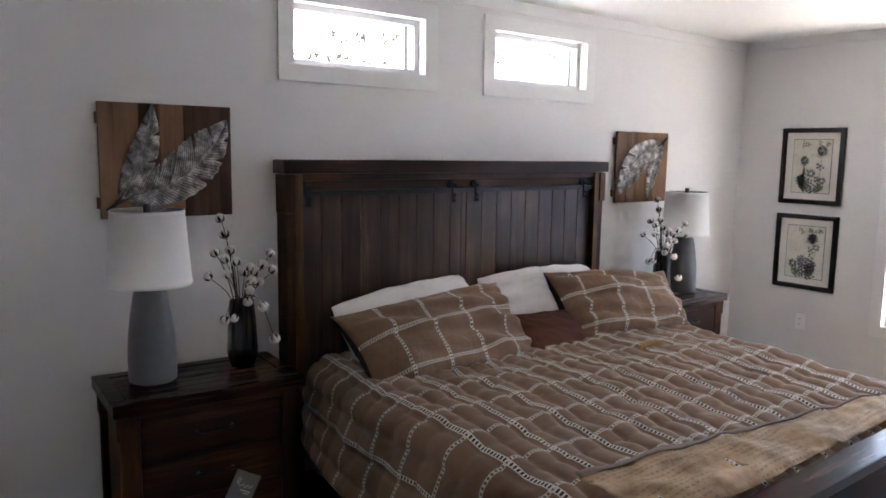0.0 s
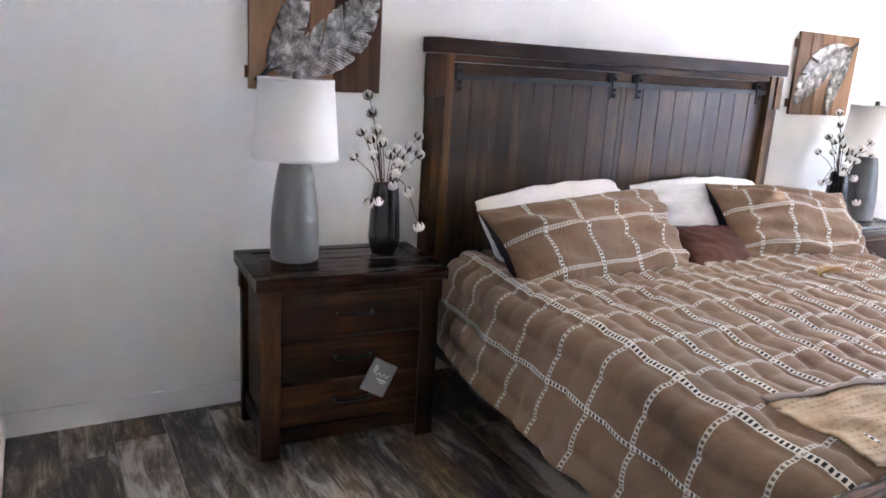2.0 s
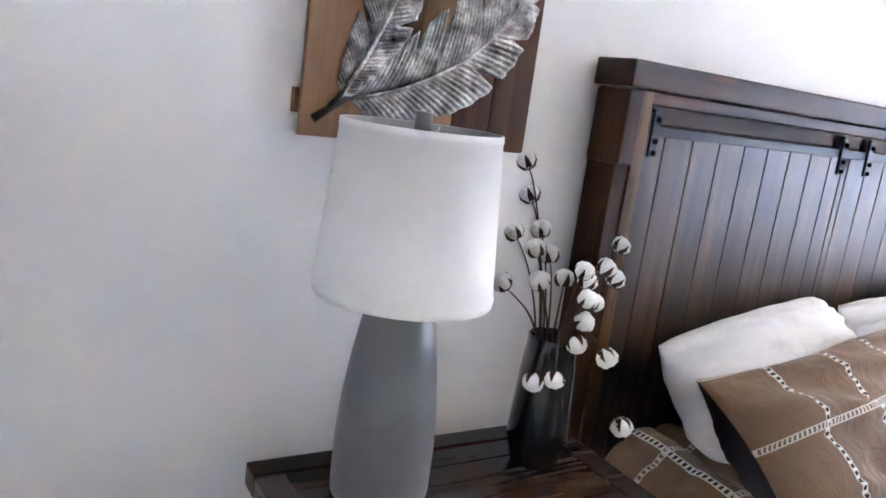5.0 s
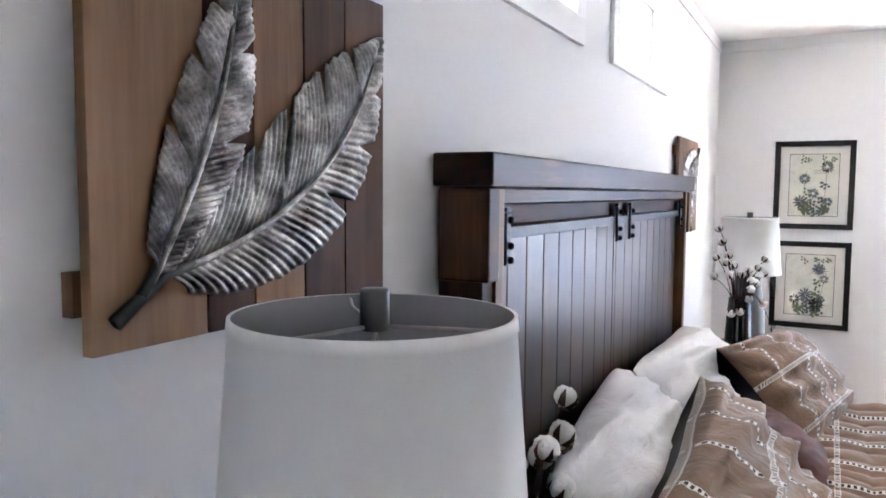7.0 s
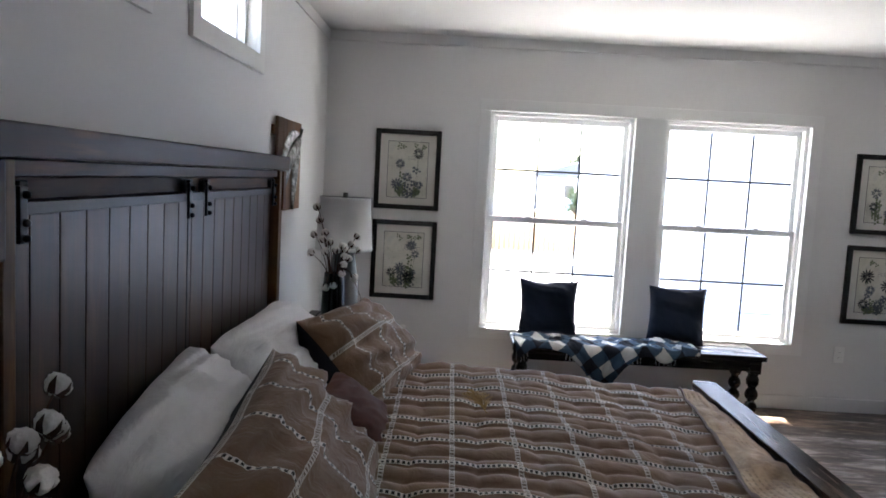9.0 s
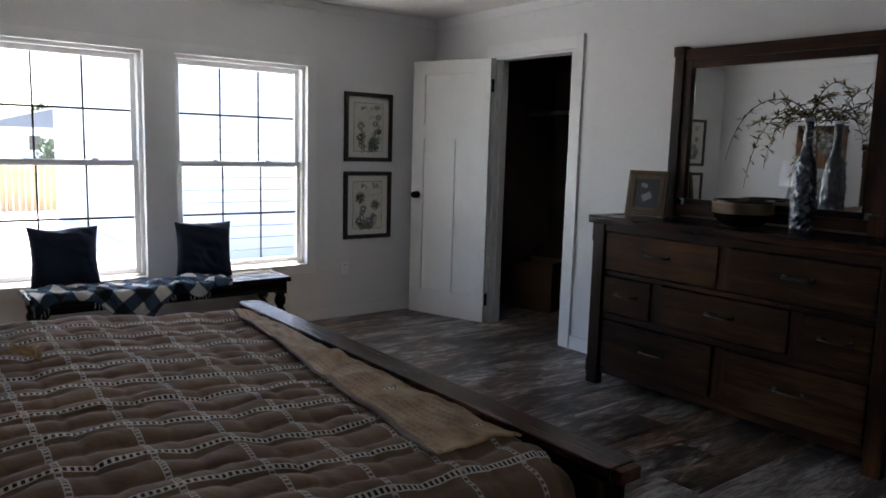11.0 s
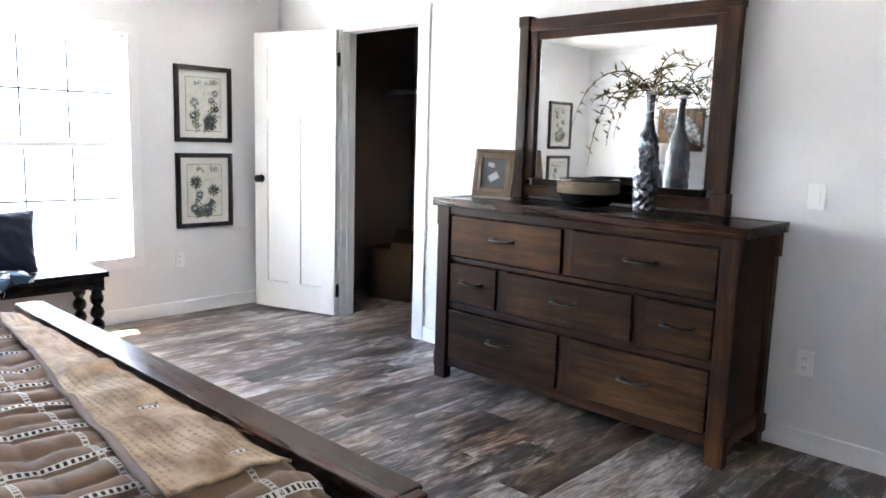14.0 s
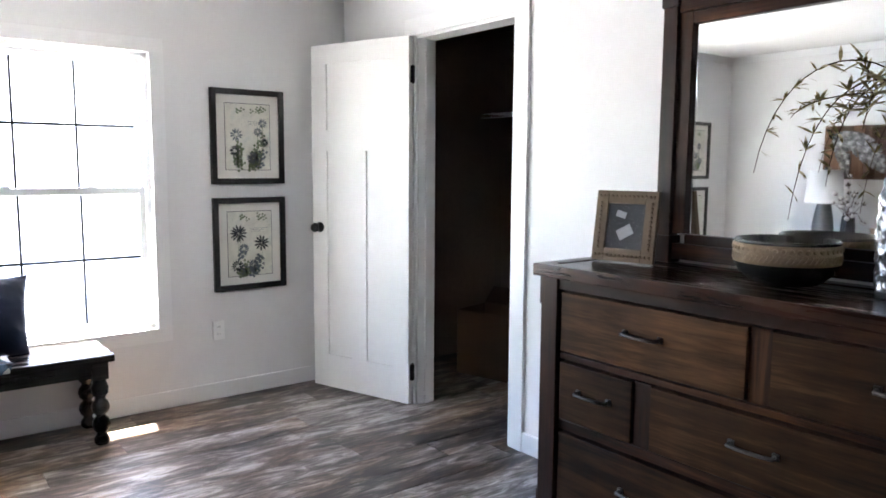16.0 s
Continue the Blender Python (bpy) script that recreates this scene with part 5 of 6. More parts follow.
def foliage_spray():
    """Arching twigs with tufts of slim leaves."""
    f = thing("foliage_branches", "arching dried twigs with olive-brown leaves in the bottle vase", "dried branches", (-0.475, YS + 0.205, DH + 0.001))
    r = random.Random(12)
    # end points (x, y, z) of the twigs over the vase foot, and how high they arch
    twigs = [((0.40, 0.05, 0.335), 0.80), ((0.27, 0.08, 0.20), 0.72), ((0.33, -0.02, 0.50), 0.66), ((0.16, 0.10, 0.30), 0.70), ((-0.22, 0.04, 0.56), 0.86), ((-0.14, 0.10, 0.64), 0.74),
             ((-0.24, -0.04, 0.42), 0.72), ((0.06, 0.13, 0.45), 0.70), ((-0.10, 0.12, 0.40), 0.68), ((0.13, 0.0, 0.66), 0.66)]
    for (x, y, z), top in twigs:
        y = max(y, -0.05)
        top -= 0.105
        pts = [Vector((0, 0, 0.3))] + bez((0.004 * (1 if x > 0 else -1), 0, 0.555), (x * 0.2, y * 0.2, top), (x * 0.85, y * 0.9, top + 0.02), (x, y, z), 16)
        st = part("twig", tube(bmesh.new(), pts, 0.0026, 0.0008, 6), twig_brown, f, smooth=True)
        for k in range(4, len(pts) - 1):
            near = 1 - abs(k - 7) / 14
            cnt = r.choice([4, 5, 6]) if k % 3 == 0 else r.choice([0, 1, 1])
            if k > 12:
                cnt = r.choice([2, 3, 3, 4])
            for _ in range(cnt):
                o = new("leaf", LEAF)
                o.parent = st
                q = Euler((r.uniform(-0.8, 0.8), r.uniform(-0.9, 0.7), r.uniform(0, 6.28)))
                sc = r.uniform(0.75, 1.25) * (0.7 + 0.4 * near)
                o.matrix_basis = Matrix.LocRotScale(pts[k], q, (sc, sc, sc))
    return f


foliage_spray()


# ---- wall pictures ----


def blossom(bm, u, v, r, petals, rng):
    """A flat flower of narrow petals, in the plane of the paper."""
    for k in range(petals):
        a = 2 * math.pi * k / petals + rng.uniform(-0.1, 0.1)
        c, s = math.cos(a), math.sin(a)
        w = r * 0.9 / petals + 0.002
        vs = [bm.verts.new((u + p * c - q * s, 0, v + p * s + q * c)) for p, q in ((0.25 * r, -w * 0.4), (0.7 * r, -w), (r, 0), (0.7 * r, w), (0.25 * r, w * 0.4))]
        bm.faces.new(vs)


def picture(k, y, z):
    """Framed botanical print on the window wall; local x along the wall, front at -y."""
    p = thing("framed_print", "black framed botanical print with a cream mat", "picture", group="framed botanical prints")
    p.matrix_basis = pose(XR - 0.001, y, z, 0, 0, -90)
    w, h, f = 0.22, 0.268, 0.032
    for nm, a in (("frame_side", (-w, -w + f, -h, h)), ("frame_side", (w - f, w, -h, h)), ("frame_rail", (-w + f, w - f, -h, -h + f)), ("frame_rail", (-w + f, w - f, h - f, h))):
        part(nm, boxed(a[0], a[1], -0.026, 0, a[2], a[3], bevel=0.003), frame_black, p)
    part("mat", boxed(-w + f, w - f, -0.010, -0.004, -h + f, h - f), mat_board, p)
    iw, ih = 0.134, 0.187
    part("mat_line", boxed(-iw - 0.003, iw + 0.003, -0.0112, -0.0104, -ih - 0.003, ih + 0.003), ink_dark, p)
    sheet = part("print", boxed(-iw, iw, -0.0125, -0.0114, -ih, ih), prints[k], p, "botanical drawing of flowers")
    rng = random.Random(k * 7 + 3)
    bm = bmesh.new()
    for q in range(9):
        blossom(bm, rng.uniform(-0.07, 0.11), ih - rng.uniform(0.018, 0.045), 0.016, 3, rng)
    bmesh.ops.translate(bm, vec=(0, -0.0130, 0), verts=bm.verts)
    part("leaves", bm, ink_green, sheet)
    bm = bmesh.new()
    for q in range(3):
        box(bm, 0.0, 0.11 - 0.02 * q, -0.0131, -0.0127, 0.088 - 0.009 * q, 0.0895 - 0.009 * q)
    part("script_lines", bm, ink_grey, sheet)
    flowers = [[(0.07, 0.11, 0.040), (-0.05, 0.04, 0.035), (0.0, -0.05, 0.035), (-0.07, -0.10, 0.045), (0.08, -0.1, 0.03)],
               [(0.05, 0.10, 0.042), (0.08, 0.04, 0.03), (-0.02, -0.06, 0.045), (0.04, -0.12, 0.05), (-0.08, -0.09, 0.035)],
               [(0.09, 0.08, 0.03), (0.06, 0.03, 0.028), (-0.07, 0.01, 0.04), (0.03, -0.12, 0.042), (-0.08, -0.08, 0.035), (0.1, -0.03, 0.025)],
               [(-0.07, 0.06, 0.055), (0.07, 0.0, 0.05), (-0.04, -0.03, 0.035), (0.02, -0.13, 0.04), (-0.08, -0.13, 0.04)]][k]
    for u, v, r in flowers:
        bm = bmesh.new()
        blossom(bm, u, v, r, rng.choice([11, 14, 17]), rng)
        if r > 0.041:
            blossom(bm, u, v, r * 0.62, 11, rng)
            blossom(bm, u, v, r * 0.30, 7, rng)
        bmesh.ops.translate(bm, vec=(0, -0.0132, 0), verts=bm.verts)
        part("flower", bm, rng.choice([ink_dark, ink_grey, ink_grey]), sheet)
        bm = tube(bmesh.new(), [(u, -0.0132, v), (u * 0.8 + rng.uniform(-0.02, 0.02), -0.0132, (v - ih) / 2), (u * 0.6, -0.0132, -ih + 0.004)], 0.0012, 0.0012, 4)
        part("stalk", bm, ink_green, sheet)
        bm = bmesh.new()
        for q in range(9):
            t = rng.uniform(0.25, 0.95)
            blossom(bm, u * (1 - 0.4 * t) + rng.uniform(-0.015, 0.015), v + (-ih - v) * t, 0.022, 3, rng)
        bmesh.ops.translate(bm, vec=(0, -0.0130, 0), verts=bm.verts)
        part("leaves", bm, rng.choice([ink_green, ink_grey]), sheet)
    return p


picture(0, -0.568, 1.508)
picture(1, -0.568, 0.896)
picture(2, -3.80, 1.508)
picture(3, -3.80, 0.893)


def feather(spine, halves, notches, seed, parent, name="leaf_blade"):
    """A hammered metal leaf on the boards: swept, corrugated vanes with cuts, and a raised midrib. u right, v up."""
    n, m = 240, 9
    sp = bez(*[(a, b, 0) for a, b in spine], n)
    cuts = sorted(notches)
    for side in (-1, 1):
        half = halves[0] if side < 0 else halves[1]
        prof = []
        for k in range(n + 1):
            t = k / n
            w = half * max(0.0, math.sin(math.pi * min(1.0, 0.05 + 0.95 * t) ** 0.9)) ** 0.75 * (1 - t) ** 0.12
            for s, c, depth in cuts:
                if s == side and abs(t - c) < 0.022:
                    w *= 1 - depth * (1 - abs(t - c) / 0.022)
            prof.append(w * (1 + 0.02 * math.sin(k * 0.35 + seed)))
        P = np.zeros((n + 1, m, 3))
        for k in range(n + 1):
            p = sp[k]
            d = (sp[min(k + 1, n)] - sp[max(k - 1, 0)]).normalized()
            nrm = Vector((-d.y, d.x, 0)) * side
            barb = (nrm * 0.78 + d * 0.62)
            for j in range(m):
                q = j / (m - 1)
                pt = p + barb * prof[k] * q
                lift = 0.036 + 0.012 * math.sin(math.pi * q * 0.9) * (1 if half > 0.07 else 0.8)
                ridge = 0.0030 * math.sin(k * 2 * math.pi / 5.6) * min(1, q * 3) * (1 - 0.6 * q)
                P[k, j] = (pt.x, -lift - ridge, pt.y)
        if side > 0:
            P = P[:, ::-1]
        grid_mesh(name, P, P[:, :, (0, 2)], [leaf_metal], parent, "hammered silver leaf vane", 0.0016)
    part("midrib", tube(bmesh.new(), [(p.x, -0.041 - 0.004 * math.sin(math.pi * k / n), p.y) for k, p in enumerate(sp)][::3], 0.0048, 0.0012, 8), leaf_metal, parent, "raised silver midrib", True)


def leaf_art(at, turned):
    """Boards with two metal leaves; local u right, v up from the lower left corner, front at -y."""
    a = thing("wall_art", "silver metal leaf sculpture on stained wooden boards", "wall art", at, 0, "metal leaf wall panels")
    W, H = 0.536, 0.46
    tones = [(0.0, 0.155, board_a), (0.155, 0.235, board_b), (0.235, 0.335, board_a), (0.335, 0.43, board_b), (0.43, 0.536, board_b)]
    if turned:
        tones = [(u0, u1, board_c if m is board_b else board_a) for u0, u1, m in tones]

    def fl(u0, u1):
        return (W - u1, W - u0) if turned else (u0, u1)
    for u0, u1, m in tones:
        x0, x1 = fl(u0, u1)
        part("board", boxed(x0 + 0.0015, x1 - 0.0015, -0.034, -0.018, 0.0, H, bevel=0.0015), m, a)
    for z, e in ((0.04, 0.007), (H - 0.085, 0.003)):
        part("batten", boxed(-e, W - 0.004, -0.0175, -0.001, z, z + 0.045), board_a, a)
    art = new("leaf_pair")
    art.parent = a
    art.matrix_basis = pose(W - 0.006, 0, H - 0.010, 0, 180, 0) if turned else pose(0.006, 0, 0.010)
    feather([(0.068, 0.068), (0.115, 0.15), (0.190, 0.27), (0.200, 0.448)], (0.080, 0.080), [(1, 0.35, 0.6), (1, 0.6, 0.55), (-1, 0.45, 0.6), (-1, 0.72, 0.55), (1, 0.8, 0.5)], 1, art)
    feather([(0.085, 0.066), (0.24, 0.095), (0.44, 0.19), (0.505, 0.395)], (0.116, 0.164), [(1, 0.36, 0.75), (1, 0.58, 0.7), (1, 0.8, 0.6), (-1, 0.5, 0.65), (-1, 0.68, 0.5), (-1, 0.84, 0.4), (1, 0.22, 0.4)], 2, art)
    bm = tube(bmesh.new(), [(0.016, -0.041, 0.022), (0.045, -0.044, 0.044), (0.080, -0.044, 0.066), (0.12, -0.042, 0.075)], 0.0085, 0.0045, 10)
    tube(bm, [(0.045, -0.044, 0.044), (0.062, -0.044, 0.065), (0.080, -0.043, 0.095)], 0.007, 0.004, 10)
    part("stalk", bm, stem_metal, art, "dark metal stalk", True)
    for ob in list(art.children):
        mw = art.matrix_basis.copy()
        ob.parent = a
        ob.matrix_basis = mw
    bpy.data.objects.remove(art)
    return a


leaf_art((-1.774, 0, 1.284), False)
leaf_art((1.325, 0, 1.258), True)


# ---- bench by the windows ----
bench = thing("bench", "black wooden bench with turned legs under the windows", "bench", (2.60, -2.13, 0))
part("seat_top", boxed(-0.19, 0.185, -0.81, 0.81, 0.408, 0.444, bevel=0.006), bench_wood, bench)
part("apron_front", boxed(-0.155, -0.135, -0.72, 0.72, 0.335, 0.407, bevel=0.003), bench_wood, bench)
part("apron_back", boxed(0.13, 0.15, -0.72, 0.72, 0.335, 0.407, bevel=0.003), bench_wood, bench)
for s in (-1, 1):
    part("apron_end", boxed(-0.13, 0.125, s * 0.755 - 0.01, s * 0.755 + 0.01, 0.335, 0.407, bevel=0.003), bench_wood, bench)
    for x in (-0.145, 0.14):
        prof = [(0.026, 0), (0.034, 0.012), (0.036, 0.03), (0.024, 0.05), (0.020, 0.058), (0.034, 0.075), (0.042, 0.10), (0.036, 0.125), (0.022, 0.14), (0.022, 0.148), (0.036, 0.162), (0.042, 0.185), (0.036, 0.21), (0.024, 0.225), (0.024, 0.235), (0.038, 0.255), (0.04, 0.285), (0.03, 0.31), (0.034, 0.33)]
        bm = lathe(bmesh.new(), prof, 20)
        bmesh.ops.translate(bm, vec=(x, s * 0.745, 0), verts=bm.verts)
        box(bm, x - 0.036, x + 0.036, s * 0.745 - 0.036, s * 0.745 + 0.036, 0.325, 0.407, 0.003)
        part("turned_leg", bm, bench_wood, bench, "", True)
    knob = lathe(bmesh.new(), [(0.012, 0), (0.016, 0.008), (0.006, 0.014)], 12)
    bmesh.ops.transform(knob, matrix=pose(-0.156, s * 0.74, 0.37, 0, -90, 0), verts=knob.verts)
    part("end_knob", knob, bench_wood, bench, "", True)

pillow("bench_cushion", 0.40, 0.38, 0.12, [navy_cloth], "dark navy square cushion propped on the bench", "cushion", (2.705, -1.565, 0.632), 8, -90, 0, 11.0, 0.09, "navy bench cushions")
pillow("bench_cushion", 0.40, 0.38, 0.12, [navy_cloth], "dark navy square cushion propped on the bench", "cushion", (2.70, -2.43, 0.632), 10, -86, 3, 12.0, 0.09, "navy bench cushions")


def throw_blanket():
    """A checked throw, bunched along the bench top and hanging in a point over the front."""
    n, m = 150, 60
    T = np.linspace(0, 1, n)[:, None] * np.ones((1, m))
    S = np.ones((n, 1)) * np.linspace(0, 1, m)[None, :]
    Y = -1.33 - 1.18 * T
    hang = 0.03 + 0.24 * np.exp(-((T - 0.47) / 0.13) ** 2) + 0.05 * np.exp(-((T - 0.80) / 0.06) ** 2) + 0.06 * np.exp(-((T - 0.02) / 0.05) ** 2)
    length = 0.26 + hang
    d = S * length
    edge = 0.26
    x = 2.655 - np.minimum(d, edge)
    over = np.clip(d - edge, 0, None)
    z = 0.452 - over
    x = x - 0.010 * np.clip(over / 0.02, 0, 1)
    wr = fbm(T * 4, S, 2.6, 21.0, 3)
    wr2 = fbm(T * 9, S * 1.5, 1.9, 33.0, 2)
    top = np.clip(1 - over / 0.05, 0, 1)
    z = z + top * (0.030 * np.clip(wr + 0.3, 0, 1.2) + 0.014 * np.clip(wr2, 0, 1))
    x = x - (1 - top) * (0.014 * wr + 0.012)
    Y = Y + 0.02 * wr
    P = np.stack([x, Y, z], -1)
    r = radians(40)
    uu, vv = T * 1.18, d
    UV = np.stack([uu * math.cos(r) - vv * math.sin(r), uu * math.sin(r) + vv * math.cos(r)], -1)
    ob = grid_mesh("throw_blanket", P, UV, [check_cloth], None, "", 0.006)
    tagged(ob, "navy and white checked throw draped over the bench", "blanket")
    rng = random.Random(6)
    for i in range(4, n, 3):
        if hang[i, 0] < 0.05:
            continue
        p = Vector(P[i, -1])
        t = tube(bmesh.new(), [p, p + Vector((-0.003, rng.uniform(-0.006, 0.006), -0.02)), p + Vector((0, rng.uniform(-0.01, 0.01), -0.038))], 0.0016, 0.001, 4)
        part("tassel", t, white_cotton, ob, "white fringe tassel")


throw_blanket()


# ---- plates on the walls ----


def wall_plate(m, name, label, kind):
    p = thing(name, label, kind, group="wall plates")
    p.matrix_basis = m
    part("plate", boxed(-0.034, 0.034, -0.008, 0, -0.055, 0.055, bevel=0.002), plate_white, p)
    if kind == "switch":
        part("rocker", boxed(-0.017, 0.017, -0.0125, -0.0075, -0.033, 0.033, bevel=0.002), plate_white, p)
    else:
        for z in (-0.02, 0.02):
            s = part("socket", boxed(-0.017, 0.017, -0.0105, -0.0075, z - 0.014, z + 0.014, bevel=0.002), plate_white, p)
            for x in (-0.006, 0.006):
                part("slot", boxed(x - 0.001, x + 0.001, -0.0112, -0.0104, z - 0.004, z + 0.006), black_iron, s)


SOUTH = lambda x, z: pose(x, YS, z, 0, 0, 180)
EAST = lambda y, z: pose(XR, y, z, 0, 0, -90)
wall_plate(SOUTH(-1.163, 1.118), "light_switch", "white rocker light switch on the wall", "switch")
wall_plate(SOUTH(-1.185, 0.395), "wall_outlet", "white wall outlet beside the dresser", "outlet")
wall_plate(EAST(-3.60, 0.40), "wall_outlet", "white wall outlet under the prints", "outlet")
wall_plate(EAST(-0.57, 0.385), "wall_outlet", "white wall outlet near the nightstand", "outlet")


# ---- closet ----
# sheets added over the white walls; their brown stands for closet shade
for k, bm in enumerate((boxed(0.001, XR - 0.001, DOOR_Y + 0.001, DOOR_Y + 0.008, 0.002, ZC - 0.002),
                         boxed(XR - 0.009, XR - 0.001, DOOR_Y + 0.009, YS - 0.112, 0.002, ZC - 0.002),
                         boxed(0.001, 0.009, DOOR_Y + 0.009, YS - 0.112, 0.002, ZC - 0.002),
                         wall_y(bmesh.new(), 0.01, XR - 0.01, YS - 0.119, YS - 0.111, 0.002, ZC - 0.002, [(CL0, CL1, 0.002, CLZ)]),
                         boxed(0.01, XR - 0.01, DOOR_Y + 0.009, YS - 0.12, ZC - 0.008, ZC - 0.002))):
    structure("wall_closet_lining_%d" % k, bm, closet_shade, "added dark brown lining, shade of the unlit closet", "wall")
shelf = thing("wire_shelf", "white wire closet shelf", "shelf")
for k in range(7):
    part("wire", tube(bmesh.new(), [(0.02, DOOR_Y + 0.02 + 0.05 * k, 1.72), (2.79, DOOR_Y + 0.02 + 0.05 * k, 1.72)], 0.003, 0.003, 6), wire_white, shelf)
part("front_lip", tube(bmesh.new(), [(0.02, DOOR_Y + 0.335, 1.69), (2.79, DOOR_Y + 0.335, 1.69)], 0.004, 0.004, 6), wire_white, shelf)
for k in range(12):
    x = 0.1 + k * 0.235
    part("cross_wire", tube(bmesh.new(), [(x, DOOR_Y + 0.005, 1.724), (x, DOOR_Y + 0.335, 1.724), (x, DOOR_Y + 0.335, 1.69)], 0.0025, 0.0025, 6), wire_white, shelf)
carton = thing("carton", "brown cardboard carton on the closet floor", "box", (2.25, -5.25, 0), 15)
for a in ((-0.2, 0.2, -0.16, -0.155, 0, 0.42), (-0.2, 0.2, 0.155, 0.16, 0, 0.42), (-0.2, -0.195, -0.155, 0.155, 0, 0.42), (0.195, 0.2, -0.155, 0.155, 0, 0.42)):
    part("carton_side", boxed(*a), cardboard, carton)
part("carton_base", boxed(-0.195, 0.195, -0.155, 0.155, 0.0, 0.006), cardboard, carton)
part("carton_flap", boxed(-0.2, 0.2, 0, 0.004, 0, 0.15, m=pose(0, -0.16, 0.42, 50, 0, 0)), cardboard, carton)
structure("baseboard_closet", boxed(0.0, 2.81, DOOR_Y + 0.009, DOOR_Y + 0.022, 0, 0.095, bevel=0.003), trim_paint, "white closet baseboard", "baseboard")


# ---- far kitchen and hall ----


def base_cabinet(x0):
    c = thing("base_cabinet", "white shaker base cabinet in the far kitchen", "cabinet", (x0, KY, 0), 0, "far kitchen cabinets")
    part("body", boxed(0.0, 0.60, 0.0, 0.58, 0.10, 0.88), cabinet_white, c)
    part("toe_kick", boxed(0.0, 0.60, 0.0, 0.52, 0.0, 0.098), shelf_wood, c)
    d = part("drawer", boxed(0.01, 0.59, 0.58, 0.60, 0.70, 0.87, bevel=0.003), cabinet_white, c)
    part("knob", boxed(0.285, 0.315, 0.60, 0.62, 0.775, 0.79, bevel=0.003), black_iron, d, "black knob")
    for a, b, kx in ((0.01, 0.298, 0.27), (0.302, 0.59, 0.33)):
        d = part("cabinet_door", boxed(a, b, 0.58, 0.60, 0.11, 0.69, bevel=0.003), cabinet_white, c)
        part("knob", boxed(kx - 0.012, kx + 0.012, 0.60, 0.62, 0.62, 0.64, bevel=0.003), black_iron, d, "black knob")
    return c


c0 = base_cabinet(-2.80)
for k in range(1, 4):
    copy_thing(c0, pose(-2.80 + 0.602 * k, KY, 0))
tagged(part("worktop", boxed(-2.82, -0.38, KY, KY + 0.63, 0.882, 0.92, bevel=0.004), counter_dark), "dark kitchen worktop in the far room", "worktop")
for z in (1.60, 2.06):
    tagged(part("wall_shelf", boxed(-1.66, -0.90, KY, KY + 0.24, z, z + 0.035, bevel=0.004), shelf_wood), "wooden wall shelf holding jars", "shelf", "far kitchen shelves")
    for k, x in enumerate((-1.52, -1.42, -1.20, -1.02)):
        j = lathe(bmesh.new(), [(0.05, 0), (0.055, 0.01), (0.055, 0.13), (0.04, 0.15), (0.045, 0.16)], 16)
        o = tagged(part("jar", j, lamp_ceramic if k % 2 else bowl_band, None, "", True), "small stoneware jar on a kitchen shelf", "jar", "kitchen jars")
        o.matrix_basis = pose(x, KY + 0.12, z + 0.036)
for x in (-1.42, -1.27):
    j = lathe(bmesh.new(), [(0.06, 0), (0.07, 0.02), (0.07, 0.17), (0.05, 0.2), (0.055, 0.22)], 16)
    o = tagged(part("canister", j, cardboard, None, "", True), "tan canister on the kitchen worktop", "canister", "kitchen canisters")
    o.matrix_basis = pose(x, KY + 0.3, 0.921)
sc = thing("wall_sconce", "black gooseneck barn lamp in the far hallway", "lamp", (-2.29, -12.25, 1.76))
part("arm", tube(bmesh.new(), bez((0.0, 0, 0), (0.12, 0, 0.02), (0.10, 0, 0.26), (0.22, 0, 0.24), 10) + [Vector((0.25, 0, 0.16))], 0.012, 0.012, 8), black_iron, sc, smooth=True)
bm = lathe(bmesh.new(), [(0.03, 0.12), (0.035, 0.05), (0.06, 0.03), (0.16, -0.05), (0.155, -0.05), (0.05, 0.02)], 24, False)
bmesh.ops.translate(bm, vec=(0.25, 0, 0.08), verts=bm.verts)
part("shade", bm, black_iron, sc, "", True)
for y, z, h, w in ((-8.0, 1.45, 0.35, 0.3), (-8.9, 1.6, 0.22, 0.22), (-8.75, 1.2, 0.3, 0.16)):
    p = thing("hall_picture", "dark framed picture on the hallway wall", "picture", (XL, y, z), 90, "hallway pictures")
    part("frame", boxed(-w / 2, w / 2, -0.03, 0, -h, h, bevel=0.004), frame_black, p)
    part("print", boxed(-w / 2 + 0.03, w / 2 - 0.03, -0.032, -0.0305, -h + 0.03, h - 0.03), prints[1], p)
p = thing("hall_picture", "dark framed picture on the hallway wall", "picture", (-1.74, -7.9, 1.35), -90, "hallway pictures")
part("frame", boxed(-0.12, 0.12, -0.03, 0, -0.25, 0.25, bevel=0.004), frame_black, p)
part("print", boxed(-0.09, 0.09, -0.032, -0.0305, -0.22, 0.22), prints[2], p)


# ---- outside ----
structure("ground", boxed(-150, 300, -250, 200, -0.75, -0.6), concrete, "pale concrete and gravel ground in sun", "ground")


